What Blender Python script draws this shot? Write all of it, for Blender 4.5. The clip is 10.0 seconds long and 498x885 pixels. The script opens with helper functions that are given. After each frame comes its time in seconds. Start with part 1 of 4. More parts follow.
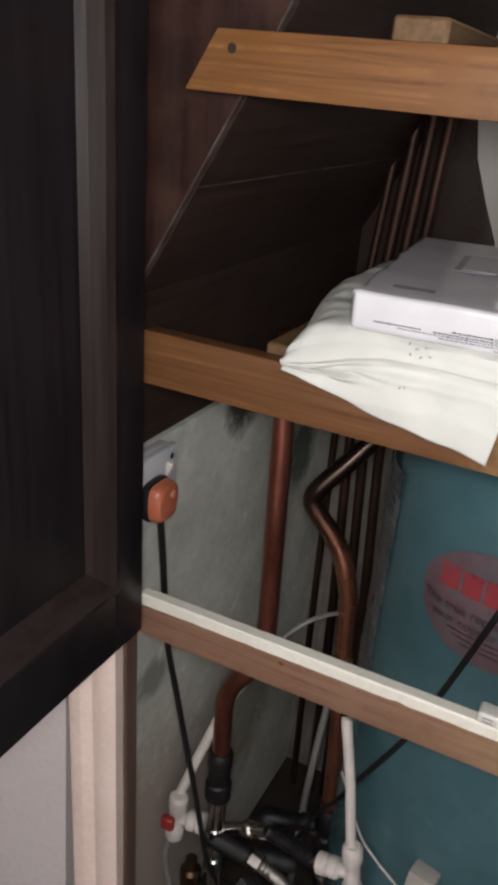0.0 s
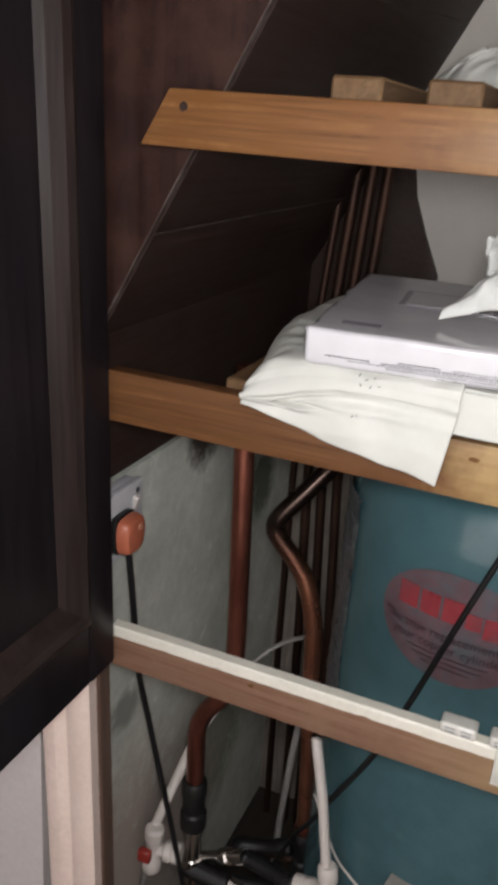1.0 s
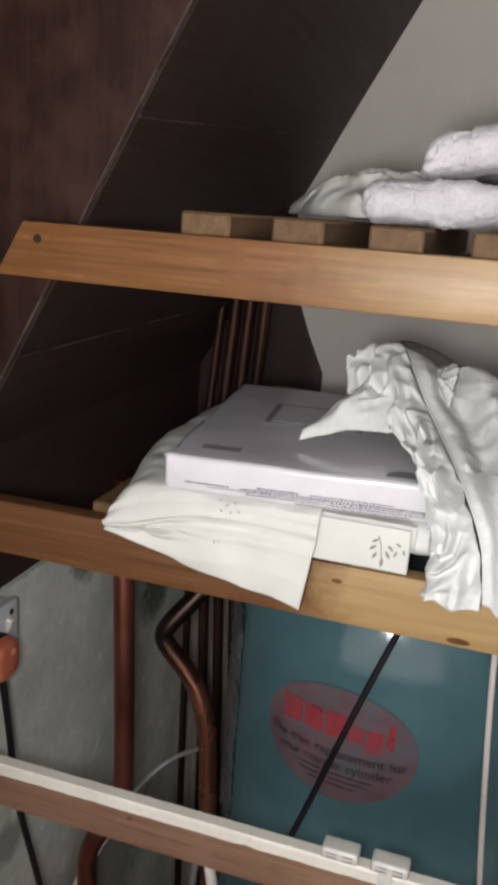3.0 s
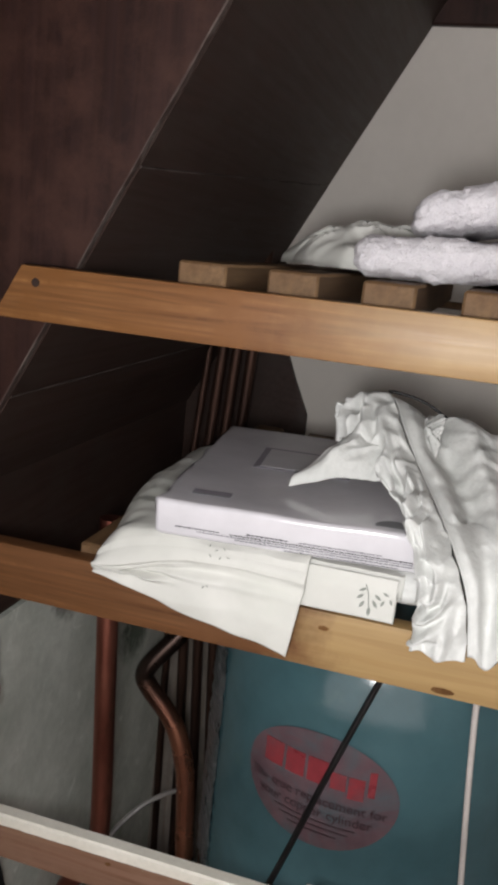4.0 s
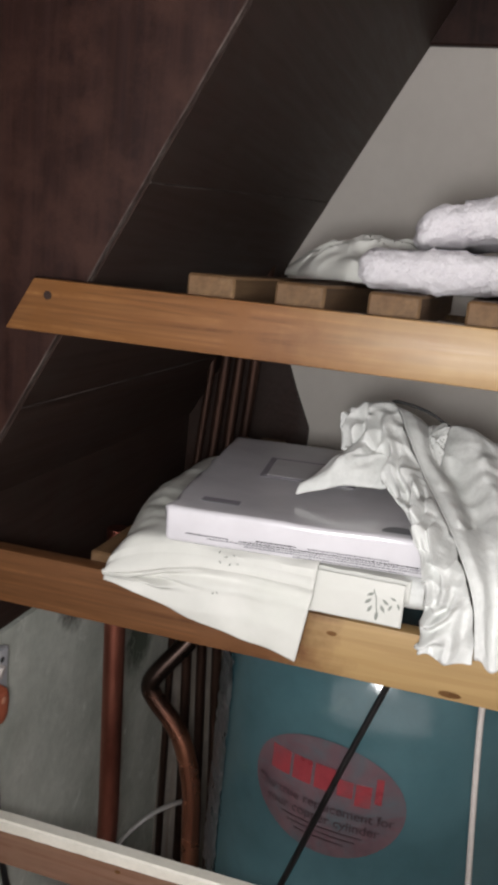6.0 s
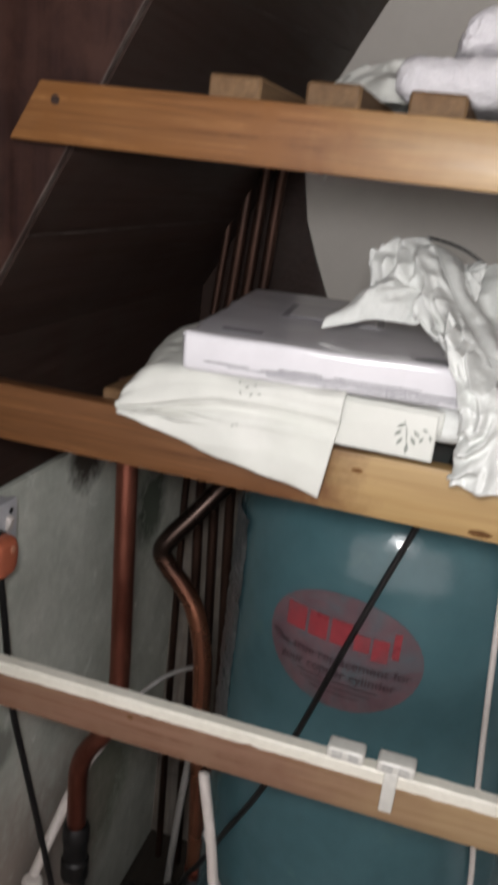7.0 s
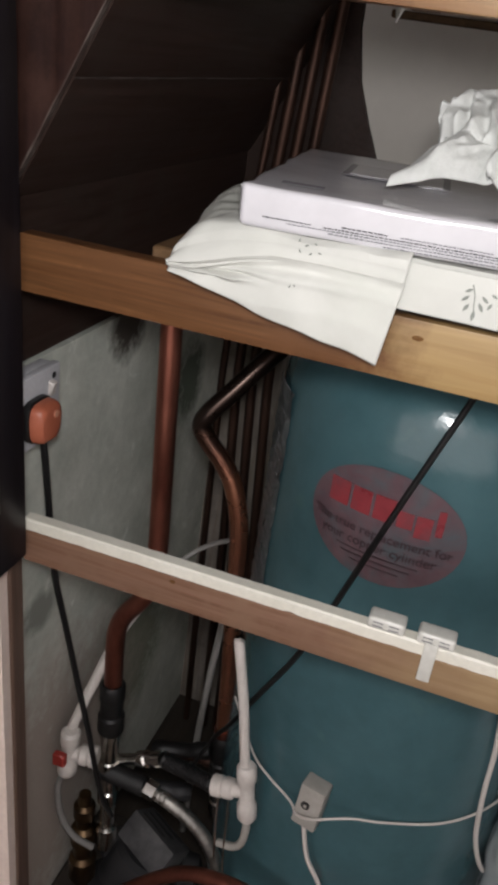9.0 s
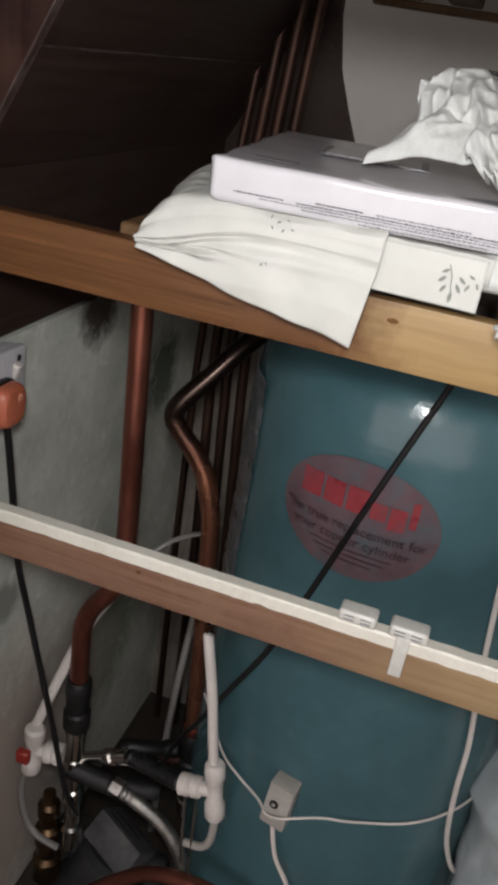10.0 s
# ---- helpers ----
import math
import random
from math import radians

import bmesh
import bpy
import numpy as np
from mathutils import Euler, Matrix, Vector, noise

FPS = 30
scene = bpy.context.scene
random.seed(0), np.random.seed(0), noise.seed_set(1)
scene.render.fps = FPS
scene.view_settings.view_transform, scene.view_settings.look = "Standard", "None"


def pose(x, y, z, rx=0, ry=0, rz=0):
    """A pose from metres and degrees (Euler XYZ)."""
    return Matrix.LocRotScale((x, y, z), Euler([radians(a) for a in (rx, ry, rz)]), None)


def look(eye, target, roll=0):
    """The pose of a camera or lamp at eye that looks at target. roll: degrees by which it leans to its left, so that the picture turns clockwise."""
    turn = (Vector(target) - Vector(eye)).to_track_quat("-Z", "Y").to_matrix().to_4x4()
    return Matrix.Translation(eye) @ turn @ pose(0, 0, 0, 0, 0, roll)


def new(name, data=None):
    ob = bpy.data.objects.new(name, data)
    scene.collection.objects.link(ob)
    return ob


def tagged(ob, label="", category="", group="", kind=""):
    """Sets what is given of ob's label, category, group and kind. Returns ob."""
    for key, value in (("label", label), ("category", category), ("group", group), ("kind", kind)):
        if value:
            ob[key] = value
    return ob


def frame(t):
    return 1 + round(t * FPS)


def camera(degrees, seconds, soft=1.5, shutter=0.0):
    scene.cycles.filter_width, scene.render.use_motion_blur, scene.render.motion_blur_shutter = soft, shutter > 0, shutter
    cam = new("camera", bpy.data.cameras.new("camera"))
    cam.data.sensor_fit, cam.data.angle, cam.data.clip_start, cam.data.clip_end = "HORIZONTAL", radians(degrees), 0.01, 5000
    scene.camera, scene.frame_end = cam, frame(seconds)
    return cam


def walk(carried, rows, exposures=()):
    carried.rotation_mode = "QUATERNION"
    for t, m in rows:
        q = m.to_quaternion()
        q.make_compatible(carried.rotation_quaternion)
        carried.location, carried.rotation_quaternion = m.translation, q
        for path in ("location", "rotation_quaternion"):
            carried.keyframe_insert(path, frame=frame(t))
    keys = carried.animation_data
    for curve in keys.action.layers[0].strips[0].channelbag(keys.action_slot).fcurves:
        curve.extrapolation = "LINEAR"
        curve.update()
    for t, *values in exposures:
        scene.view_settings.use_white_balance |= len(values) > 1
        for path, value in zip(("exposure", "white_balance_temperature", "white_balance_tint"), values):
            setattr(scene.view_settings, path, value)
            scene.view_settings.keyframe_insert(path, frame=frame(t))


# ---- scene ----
cam = camera(33.4, 10.0, soft=4.0, shutter=0.4)
PATH = [
    (0, (0.0546, -0.6823, 1.4538), (-0.5494, 0.6554, 0.8168), 5.62),
    (0.5, (0.0507, -0.7173, 1.4403), (-0.5472, 0.6311, 0.8203), 4.14),
    (1, (0.0669, -0.7191, 1.4668), (-0.4800, 0.6718, 0.8955), 4.50),
    (1.5, (0.0633, -0.7032, 1.4781), (-0.4400, 0.7193, 0.9461), 5.13),
    (2, (0.0798, -0.6999, 1.4820), (-0.4077, 0.7351, 0.9690), 4.17),
    (2.5, (0.0959, -0.6837, 1.4931), (-0.3611, 0.7695, 1.0040), 3.96),
    (3, (0.1084, -0.6838, 1.5146), (-0.3223, 0.7968, 1.0875), 4.31),
    (4.5, (0.0892, -0.7044, 1.5316), (-0.3061, 0.8069, 1.1857), 6.38),
    (5, (0.0843, -0.7147, 1.5349), (-0.3193, 0.7987, 1.2082), 6.65),
    (6.5, (0.0949, -0.7018, 1.4971), (-0.2999, 0.8076, 1.1425), 5.38),
    (7, (0.0810, -0.6860, 1.4340), (-0.4010, 1.1570, 0.8260), 6.70),
    (7.5, (0.0688, -0.6748, 1.4144), (-0.2928, 0.7586, 0.8024), 7.93),
    (8, (0.0571, -0.6691, 1.3971), (-0.3094, 0.7374, 0.7281), 8.18),
    (8.5, (0.0560, -0.6768, 1.4018), (-0.3251, 0.7168, 0.7143), 8.15),
    (9, (0.0575, -0.6794, 1.4032), (-0.3274, 0.7132, 0.7159), 8.33),
    (9.5, (0.0626, -0.6714, 1.4045), (-0.3093, 0.7269, 0.7214), 8.67),
    (10, (0.0633, -0.6594, 1.3815), (-0.2841, 0.7463, 0.7008), 9.75),
]
EXPOSURES = [(0.0, 0.38), (1.0, 0.42), (2.0, 0.40), (2.5, 0.41), (3.0, 0.32), (5.0, 0.27), (6.5, 0.33), (7.0, 0.33), (7.5, 0.31), (8.5, 0.31), (10.0, 0.32)]
walk(cam, [(t, look(eye, target, roll)) for t, eye, target, roll in PATH], EXPOSURES)

# ---- light: the torch beside the lens, and a weak daylight through the hallway window ----
world = bpy.data.worlds.new("world")
scene.world = world
world.use_nodes = True
world.node_tree.nodes["Background"].inputs[0].default_value = (1.0, 0.92, 0.915, 1)
world.node_tree.nodes["Background"].inputs[1].default_value = 1.5

torch_data = bpy.data.lights.new("torch", "SPOT")
torch_data.energy = 16.4
torch_data.color = (1.0, 0.985, 0.985)
torch_data.spot_size = radians(158)
torch_data.spot_blend = 0.35
torch_data.shadow_soft_size = 0.045
torch = new("torch", torch_data)
torch.matrix_world = look((0.062, -0.70, 1.482), (0.0, 0.25, 1.12))


# ---- materials ----
def nodes_of(name):
    m = bpy.data.materials.new(name)
    m.use_nodes = True
    nt = m.node_tree
    return m, nt.nodes, nt.links, nt.nodes["Principled BSDF"]


def ramp(nodes, stops):
    r = nodes.new("ShaderNodeValToRGB")
    e = r.color_ramp.elements
    while len(e) < len(stops):
        e.new(0.5)
    for k, (p, c) in zip(e, stops):
        k.position, k.color = p, (*c, 1)
    return r


def mapped(nodes, links, scale, spot=(0, 0, 0)):
    tc, mp = nodes.new("ShaderNodeTexCoord"), nodes.new("ShaderNodeMapping")
    mp.inputs["Scale"].default_value = scale
    mp.inputs["Location"].default_value = spot
    links.new(tc.outputs["Object"], mp.inputs["Vector"])
    return mp.outputs["Vector"]


def noise_of(nodes, links, vector, scale, detail=5.0, rough=0.6, twist=0.0):
    n = nodes.new("ShaderNodeTexNoise")
    n.inputs["Scale"].default_value, n.inputs["Detail"].default_value = scale, detail
    n.inputs["Roughness"].default_value, n.inputs["Distortion"].default_value = rough, twist
    links.new(vector, n.inputs["Vector"])
    return n.outputs["Fac"]


def mixed(nodes, links, fac, a, b, mode="MIX"):
    n = nodes.new("ShaderNodeMix")
    n.data_type, n.blend_type = "RGBA", mode
    for sock, v in ((n.inputs[0], fac), (n.inputs[6], a), (n.inputs[7], b)):
        if isinstance(v, (int, float)):
            sock.default_value = v
        elif isinstance(v, tuple):
            sock.default_value = (*v, 1)
        else:
            links.new(v, sock)
    return n.outputs[2]


def relief(nodes, links, bsdf, height, strength, depth):
    b = nodes.new("ShaderNodeBump")
    b.inputs["Strength"].default_value, b.inputs["Distance"].default_value = strength, depth
    links.new(height, b.inputs["Height"])
    links.new(b.outputs["Normal"], bsdf.inputs["Normal"])


def surface(name, dark, light, rough=0.6, metal=0.0, big=6.0, fine=90.0, bump=0.3, depth=0.001, stain=None, stain_scale=9.0,
            stain_at=(0.62, 0.75), stretch=(1, 1, 1), rough_var=0.12, spec=0.5, speck=0.9, spots=()):
    """A surface with variation at two scales, an optional stain of its own colour, and fine relief."""
    m, nodes, links, b = nodes_of(name)
    v = mapped(nodes, links, stretch)
    n1, n2 = noise_of(nodes, links, v, big), noise_of(nodes, links, v, fine, 4)
    r1 = ramp(nodes, [(0.3, dark), (0.7, light)])
    links.new(n1, r1.inputs[0])
    r2 = ramp(nodes, [(0.3, (speck, speck, speck)), (0.7, (1.0, 1.0, 1.0))])
    links.new(n2, r2.inputs[0])
    col = mixed(nodes, links, 1.0, r1.outputs[0], r2.outputs[0], "MULTIPLY")
    if stain:
        n3 = noise_of(nodes, links, mapped(nodes, links, stretch, (3.1, 1.7, 5.3)), stain_scale, 6, 0.65, 0.6)
        r3 = ramp(nodes, [(stain_at[0], (0, 0, 0)), (stain_at[1], (1, 1, 1))])
        links.new(n3, r3.inputs[0])
        col = mixed(nodes, links, r3.outputs[0], col, stain)
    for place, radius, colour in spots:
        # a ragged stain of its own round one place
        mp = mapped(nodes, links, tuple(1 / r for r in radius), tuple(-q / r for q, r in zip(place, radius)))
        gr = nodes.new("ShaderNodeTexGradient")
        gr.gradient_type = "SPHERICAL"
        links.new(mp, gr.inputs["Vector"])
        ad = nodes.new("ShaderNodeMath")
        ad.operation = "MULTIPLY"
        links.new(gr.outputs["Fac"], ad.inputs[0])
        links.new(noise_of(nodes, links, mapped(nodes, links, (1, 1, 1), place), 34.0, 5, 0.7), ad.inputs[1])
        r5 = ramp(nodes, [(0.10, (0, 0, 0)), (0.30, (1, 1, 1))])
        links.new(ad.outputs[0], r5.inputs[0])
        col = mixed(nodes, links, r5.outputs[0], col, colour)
    links.new(col, b.inputs["Base Color"])
    b.inputs["Metallic"].default_value = metal
    b.inputs["Specular IOR Level"].default_value = spec
    mr = nodes.new("ShaderNodeMapRange")
    mr.inputs["To Min"].default_value, mr.inputs["To Max"].default_value = max(0.03, rough - rough_var), min(1, rough + rough_var)
    links.new(n1, mr.inputs["Value"])
    links.new(mr.outputs[0], b.inputs["Roughness"])
    relief(nodes, links, b, n2, bump, depth)
    return m


def timber(name, dark, light, along=0, rough=0.5, scale=1.0, pores=0.3, dirt=None, spec=0.5, bare=None):
    """Wood whose grain runs along one axis (0 x, 1 y, 2 z)."""
    m, nodes, links, b = nodes_of(name)
    st = [52.0 * scale] * 3
    st[along] = 2.6 * scale
    v = mapped(nodes, links, tuple(st))
    broad = noise_of(nodes, links, v, 1.0, 5, 0.6, 1.6)
    st2 = [170.0 * scale] * 3
    st2[along] = 6.0 * scale
    fine = noise_of(nodes, links, mapped(nodes, links, tuple(st2)), 1.0, 3, 0.6, 0.3)
    r1 = ramp(nodes, [(0.28, dark), (0.52, tuple((p + q) / 2 for p, q in zip(dark, light))), (0.72, light)])
    links.new(broad, r1.inputs[0])
    r2 = ramp(nodes, [(0.3, (0.72, 0.68, 0.62)), (0.62, (1, 1, 1))])
    links.new(fine, r2.inputs[0])
    col = mixed(nodes, links, 0.8, r1.outputs[0], r2.outputs[0], "MULTIPLY")
    # growth rings, drawn out along the grain
    wv = nodes.new("ShaderNodeTexWave")
    wv.bands_direction = "X" if along == 2 else "Z"
    wv.inputs["Scale"].default_value, wv.inputs["Distortion"].default_value = 17.0 * scale, 11.0
    wv.inputs["Detail"].default_value, wv.inputs["Detail Scale"].default_value = 3.0, 1.2
    st3 = [1.0, 1.0, 1.0]
    st3[along] = 0.12
    links.new(mapped(nodes, links, tuple(st3)), wv.inputs["Vector"])
    r6 = ramp(nodes, [(0.12, (0.74, 0.66, 0.56)), (0.45, (1, 1, 1))])
    links.new(wv.outputs["Fac"], r6.inputs[0])
    col = mixed(nodes, links, 0.5, col, r6.outputs[0], "MULTIPLY")
    if dirt:
        n3 = noise_of(nodes, links, mapped(nodes, links, (1, 1, 1), (2.2, 4.1, 0.7)), 17.0, 6, 0.7)
        r3 = ramp(nodes, [(0.44, (0, 0, 0)), (0.66, (1, 1, 1))])
        links.new(n3, r3.inputs[0])
        col = mixed(nodes, links, r3.outputs[0], col, dirt)
    if bare:
        # varnish worn away towards one end: (x where it starts, x where it is gone, pale colour)
        tc, sx, mr0 = nodes.new("ShaderNodeTexCoord"), nodes.new("ShaderNodeSeparateXYZ"), nodes.new("ShaderNodeMapRange")
        links.new(tc.outputs["Object"], sx.inputs[0])
        ad = nodes.new("ShaderNodeMath")
        ad.operation = "MULTIPLY_ADD"
        links.new(noise_of(nodes, links, mapped(nodes, links, (1, 1, 1)), 24.0, 5), ad.inputs[0])
        ad.inputs[1].default_value = 0.16
        links.new(sx.outputs["X"], ad.inputs[2])
        mr0.inputs["From Min"].default_value, mr0.inputs["From Max"].default_value = bare[0] + 0.08, bare[1] + 0.08
        links.new(ad.outputs[0], mr0.inputs["Value"])
        pale = mixed(nodes, links, 0.75, bare[2], r2.outputs[0], "MULTIPLY")
        pale = mixed(nodes, links, broad, pale, tuple(0.78 * c for c in bare[2]))
        pale = mixed(nodes, links, 0.3, pale, r6.outputs[0], "MULTIPLY")
        col = mixed(nodes, links, mr0.outputs[0], col, pale)
    oi = nodes.new("ShaderNodeObjectInfo")
    r4 = ramp(nodes, [(0.0, (0.8, 0.8, 0.8)), (1.0, (1, 1, 1))])
    links.new(oi.outputs["Random"], r4.inputs[0])
    col = mixed(nodes, links, 1.0, col, r4.outputs[0], "MULTIPLY")
    links.new(col, b.inputs["Base Color"])
    mr = nodes.new("ShaderNodeMapRange")
    mr.inputs["To Min"].default_value, mr.inputs["To Max"].default_value = rough - 0.1, rough + 0.15
    links.new(broad, mr.inputs["Value"])
    links.new(mr.outputs[0], b.inputs["Roughness"])
    b.inputs["Specular IOR Level"].default_value = spec
    relief(nodes, links, b, fine, pores, 0.0006)
    return m


PINE = timber("varnished_pine", (0.13, 0.052, 0.018), (0.38, 0.185, 0.068), 0, 0.40, dirt=(0.20, 0.085, 0.026), spec=0.35, bare=(-0.08, 0.17, (0.52, 0.35, 0.145)))
PINE_MID = timber("worn_pine", (0.10, 0.042, 0.017), (0.28, 0.13, 0.052), 0, 0.42, dirt=(0.16, 0.07, 0.028), spec=0.4, bare=(-0.05, 0.02, (0.48, 0.32, 0.14)))
SLAT = timber("slat_pine", (0.10, 0.058, 0.030), (0.21, 0.128, 0.064), 1, 0.65, dirt=(0.15, 0.088, 0.046), spec=0.25)
RAIL_PAINT = timber("worn_brown_rail", (0.21, 0.115, 0.075), (0.30, 0.17, 0.115), 0, 0.55, dirt=(0.24, 0.14, 0.09), spec=0.3, bare=(-0.04, 0.16, (0.42, 0.29, 0.16)))
CREAM = surface("cream_gloss_paint", (0.69, 0.665, 0.575), (0.77, 0.745, 0.66), 0.42, big=14, fine=160, stain=(0.42, 0.38, 0.3), stain_at=(0.7, 0.78))
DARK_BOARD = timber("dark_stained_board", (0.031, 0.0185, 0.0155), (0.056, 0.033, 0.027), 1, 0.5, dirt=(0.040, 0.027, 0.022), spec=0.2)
BACK_DIM = timber("dimmed_back_wall", (0.27, 0.238, 0.212), (0.42, 0.38, 0.34), 2, 0.75, dirt=(0.22, 0.19, 0.165), spec=0.2)
RED_BOARD = timber("mahogany_stained_board", (0.020, 0.0095, 0.0085), (0.038, 0.0165, 0.0128), 2, 0.45, dirt=(0.046, 0.021, 0.0155), spec=0.22)
DOOR_WOOD = timber("dark_varnished_door", (0.008, 0.006, 0.0085), (0.015, 0.0115, 0.014), 2, 0.4, scale=0.7, spec=0.22)
WORN_EDGE = surface("worn_board_edge", (0.06, 0.043, 0.036), (0.13, 0.10, 0.086), 0.7, big=30, fine=120, stain=(0.04, 0.023, 0.018), stain_scale=16, stain_at=(0.40, 0.52))
JOINT_EDGE = surface("light_catching_joint", (0.055, 0.04, 0.034), (0.105, 0.082, 0.072), 0.7, big=30, fine=120, stain=(0.03, 0.02, 0.016), stain_scale=14, stain_at=(0.46, 0.56))
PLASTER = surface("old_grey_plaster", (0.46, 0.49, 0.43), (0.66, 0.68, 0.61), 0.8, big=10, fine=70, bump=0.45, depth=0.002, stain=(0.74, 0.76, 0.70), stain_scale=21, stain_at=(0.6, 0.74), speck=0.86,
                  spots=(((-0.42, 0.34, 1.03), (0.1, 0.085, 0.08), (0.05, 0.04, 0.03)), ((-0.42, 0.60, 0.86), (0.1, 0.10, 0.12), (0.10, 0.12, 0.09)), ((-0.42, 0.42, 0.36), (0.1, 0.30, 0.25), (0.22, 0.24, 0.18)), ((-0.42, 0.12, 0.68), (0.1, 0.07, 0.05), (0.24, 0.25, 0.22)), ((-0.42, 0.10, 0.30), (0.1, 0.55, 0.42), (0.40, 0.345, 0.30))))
WHITE_WALL = surface("white_distemper", (0.585, 0.555, 0.505), (0.635, 0.605, 0.555), 0.85, big=3, fine=50, bump=0.2, speck=0.96)
ROOM_WALL = surface("magnolia_wall", (0.48, 0.447, 0.438), (0.53, 0.495, 0.485), 0.8, big=3, fine=90, bump=0.2)
TRIM = surface("cream_architrave", (0.7, 0.57, 0.5), (0.78, 0.65, 0.58), 0.45, big=6, fine=120, bump=0.15)
CARPET = surface("brown_carpet", (0.10, 0.075, 0.06), (0.17, 0.13, 0.10), 0.95, big=12, fine=300, bump=0.8, depth=0.003)
FLOORBOARD = timber("dusty_floorboard", (0.022, 0.017, 0.013), (0.05, 0.037, 0.027), 1, 0.8)
COPPER = surface("tarnished_copper", (0.17, 0.052, 0.038), (0.34, 0.125, 0.085), 0.34, 0.9, big=22, fine=130, bump=0.15, depth=0.0004, stain=(0.10, 0.05, 0.035), stain_scale=18, stain_at=(0.56, 0.72), stretch=(1, 1, 0.35))
COPPER_BURNT = surface("handled_copper", (0.25, 0.094, 0.058), (0.42, 0.185, 0.108), 0.27, 0.85, big=9, fine=130, bump=0.12, depth=0.0004)
# scorching that fades in above the elbow
cb_nodes, cb_links = COPPER_BURNT.node_tree.nodes, COPPER_BURNT.node_tree.links
cb_base = cb_nodes["Principled BSDF"].inputs["Base Color"]
cb_bare = cb_base.links[0].from_socket
cb_xyz, cb_sum, cb_range = cb_nodes.new("ShaderNodeSeparateXYZ"), cb_nodes.new("ShaderNodeMath"), cb_nodes.new("ShaderNodeMapRange")
cb_links.new(mapped(cb_nodes, cb_links, (1, 1, 1)), cb_xyz.inputs[0])
cb_sum.operation = "MULTIPLY_ADD"
cb_sum.inputs[1].default_value = 0.05
cb_links.new(noise_of(cb_nodes, cb_links, mapped(cb_nodes, cb_links, (1, 1, 1)), 26.0, 4), cb_sum.inputs[0])
cb_links.new(cb_xyz.outputs["Z"], cb_sum.inputs[2])
cb_range.inputs["From Min"].default_value, cb_range.inputs["From Max"].default_value = 0.845, 0.925
cb_links.new(cb_sum.outputs[0], cb_range.inputs["Value"])
cb_links.new(mixed(cb_nodes, cb_links, cb_range.outputs[0], cb_bare, (0.040, 0.026, 0.021)), cb_base)
COPPER_DARK = surface("dark_copper", (0.034, 0.020, 0.016), (0.095, 0.050, 0.036), 0.5, 0.8, big=18, fine=130, bump=0.2, depth=0.0005, stretch=(1, 1, 0.35))
TEAL = surface("teal_foam_jacket", (0.038, 0.091, 0.105), (0.062, 0.129, 0.145), 0.19, big=7, fine=30, bump=0.24, depth=0.004, rough_var=0.05, stain=(0.06, 0.12, 0.125), stain_scale=12, spec=0.5)
STICKER = surface("faded_pink_sticker", (0.098, 0.062, 0.072), (0.142, 0.086, 0.096), 0.22, big=20, fine=60, bump=0.3, depth=0.002, stain=(0.068, 0.098, 0.108), stain_scale=15, stain_at=(0.46, 0.74))
STICKER_RED = surface("red_print", (0.20, 0.028, 0.036), (0.27, 0.040, 0.048), 0.3, big=20, fine=80, bump=0.1, stain=(0.13, 0.055, 0.062), stain_scale=24, stain_at=(0.5, 0.74))
STICKER_DARK = surface("maroon_print", (0.022, 0.008, 0.011), (0.034, 0.013, 0.017), 0.35, big=20, fine=80, bump=0.1)
PAPER_LABEL = surface("grey_paper_label", (0.035, 0.043, 0.047), (0.085, 0.092, 0.095), 0.3, big=26, fine=60, bump=0.7, depth=0.004, stain=(0.26, 0.27, 0.27), stain_scale=70, stain_at=(0.58, 0.68))
INK = surface("black_ink", (0.02, 0.02, 0.022), (0.035, 0.035, 0.04), 0.6)
GREY_INK = surface("grey_ink", (0.13, 0.13, 0.14), (0.18, 0.18, 0.19), 0.6)
LEAF_INK = surface("green_grey_ink", (0.19, 0.205, 0.185), (0.28, 0.30, 0.27), 0.8)
BLACK = surface("black_rubber", (0.005, 0.005, 0.0055), (0.011, 0.0105, 0.0105), 0.45, big=20, fine=150, bump=0.1, spec=0.35)
ORANGE = surface("orange_plug_plastic", (0.38, 0.105, 0.055), (0.43, 0.125, 0.068), 0.4, big=12, fine=200, bump=0.05)
SOCKET = surface("grey_white_plastic", (0.50, 0.50, 0.53), (0.58, 0.58, 0.60), 0.4, big=12, fine=200, bump=0.05)
WHITE_PLASTIC = surface("white_plastic", (0.55, 0.505, 0.47), (0.66, 0.615, 0.575), 0.35, big=18, fine=160, bump=0.1)
RED_PLASTIC = surface("red_plastic", (0.24, 0.022, 0.018), (0.32, 0.035, 0.025), 0.4)
DULL_TUBE = surface("clouded_grey_tube", (0.17, 0.165, 0.155), (0.26, 0.25, 0.24), 0.4, big=18, fine=160, bump=0.1)
GREY_BOX = surface("grey_beige_plastic", (0.30, 0.28, 0.25), (0.38, 0.36, 0.33), 0.5, big=16, fine=140, bump=0.1)
CLEAR = surface("clouded_clear_plastic", (0.62, 0.61, 0.56), (0.74, 0.73, 0.68), 0.22, big=30, fine=160, bump=0.15)
CLEAR.node_tree.nodes["Principled BSDF"].inputs["Transmission Weight"].default_value = 0.12
CHROME = surface("tarnished_chrome", (0.45, 0.43, 0.40), (0.62, 0.60, 0.57), 0.22, 1.0, big=30, fine=120, bump=0.1, stain=(0.15, 0.13, 0.11), stain_scale=30)
BRASS = surface("dull_brass", (0.07, 0.045, 0.028), (0.17, 0.11, 0.06), 0.4, 1.0, big=30, fine=120, bump=0.15)
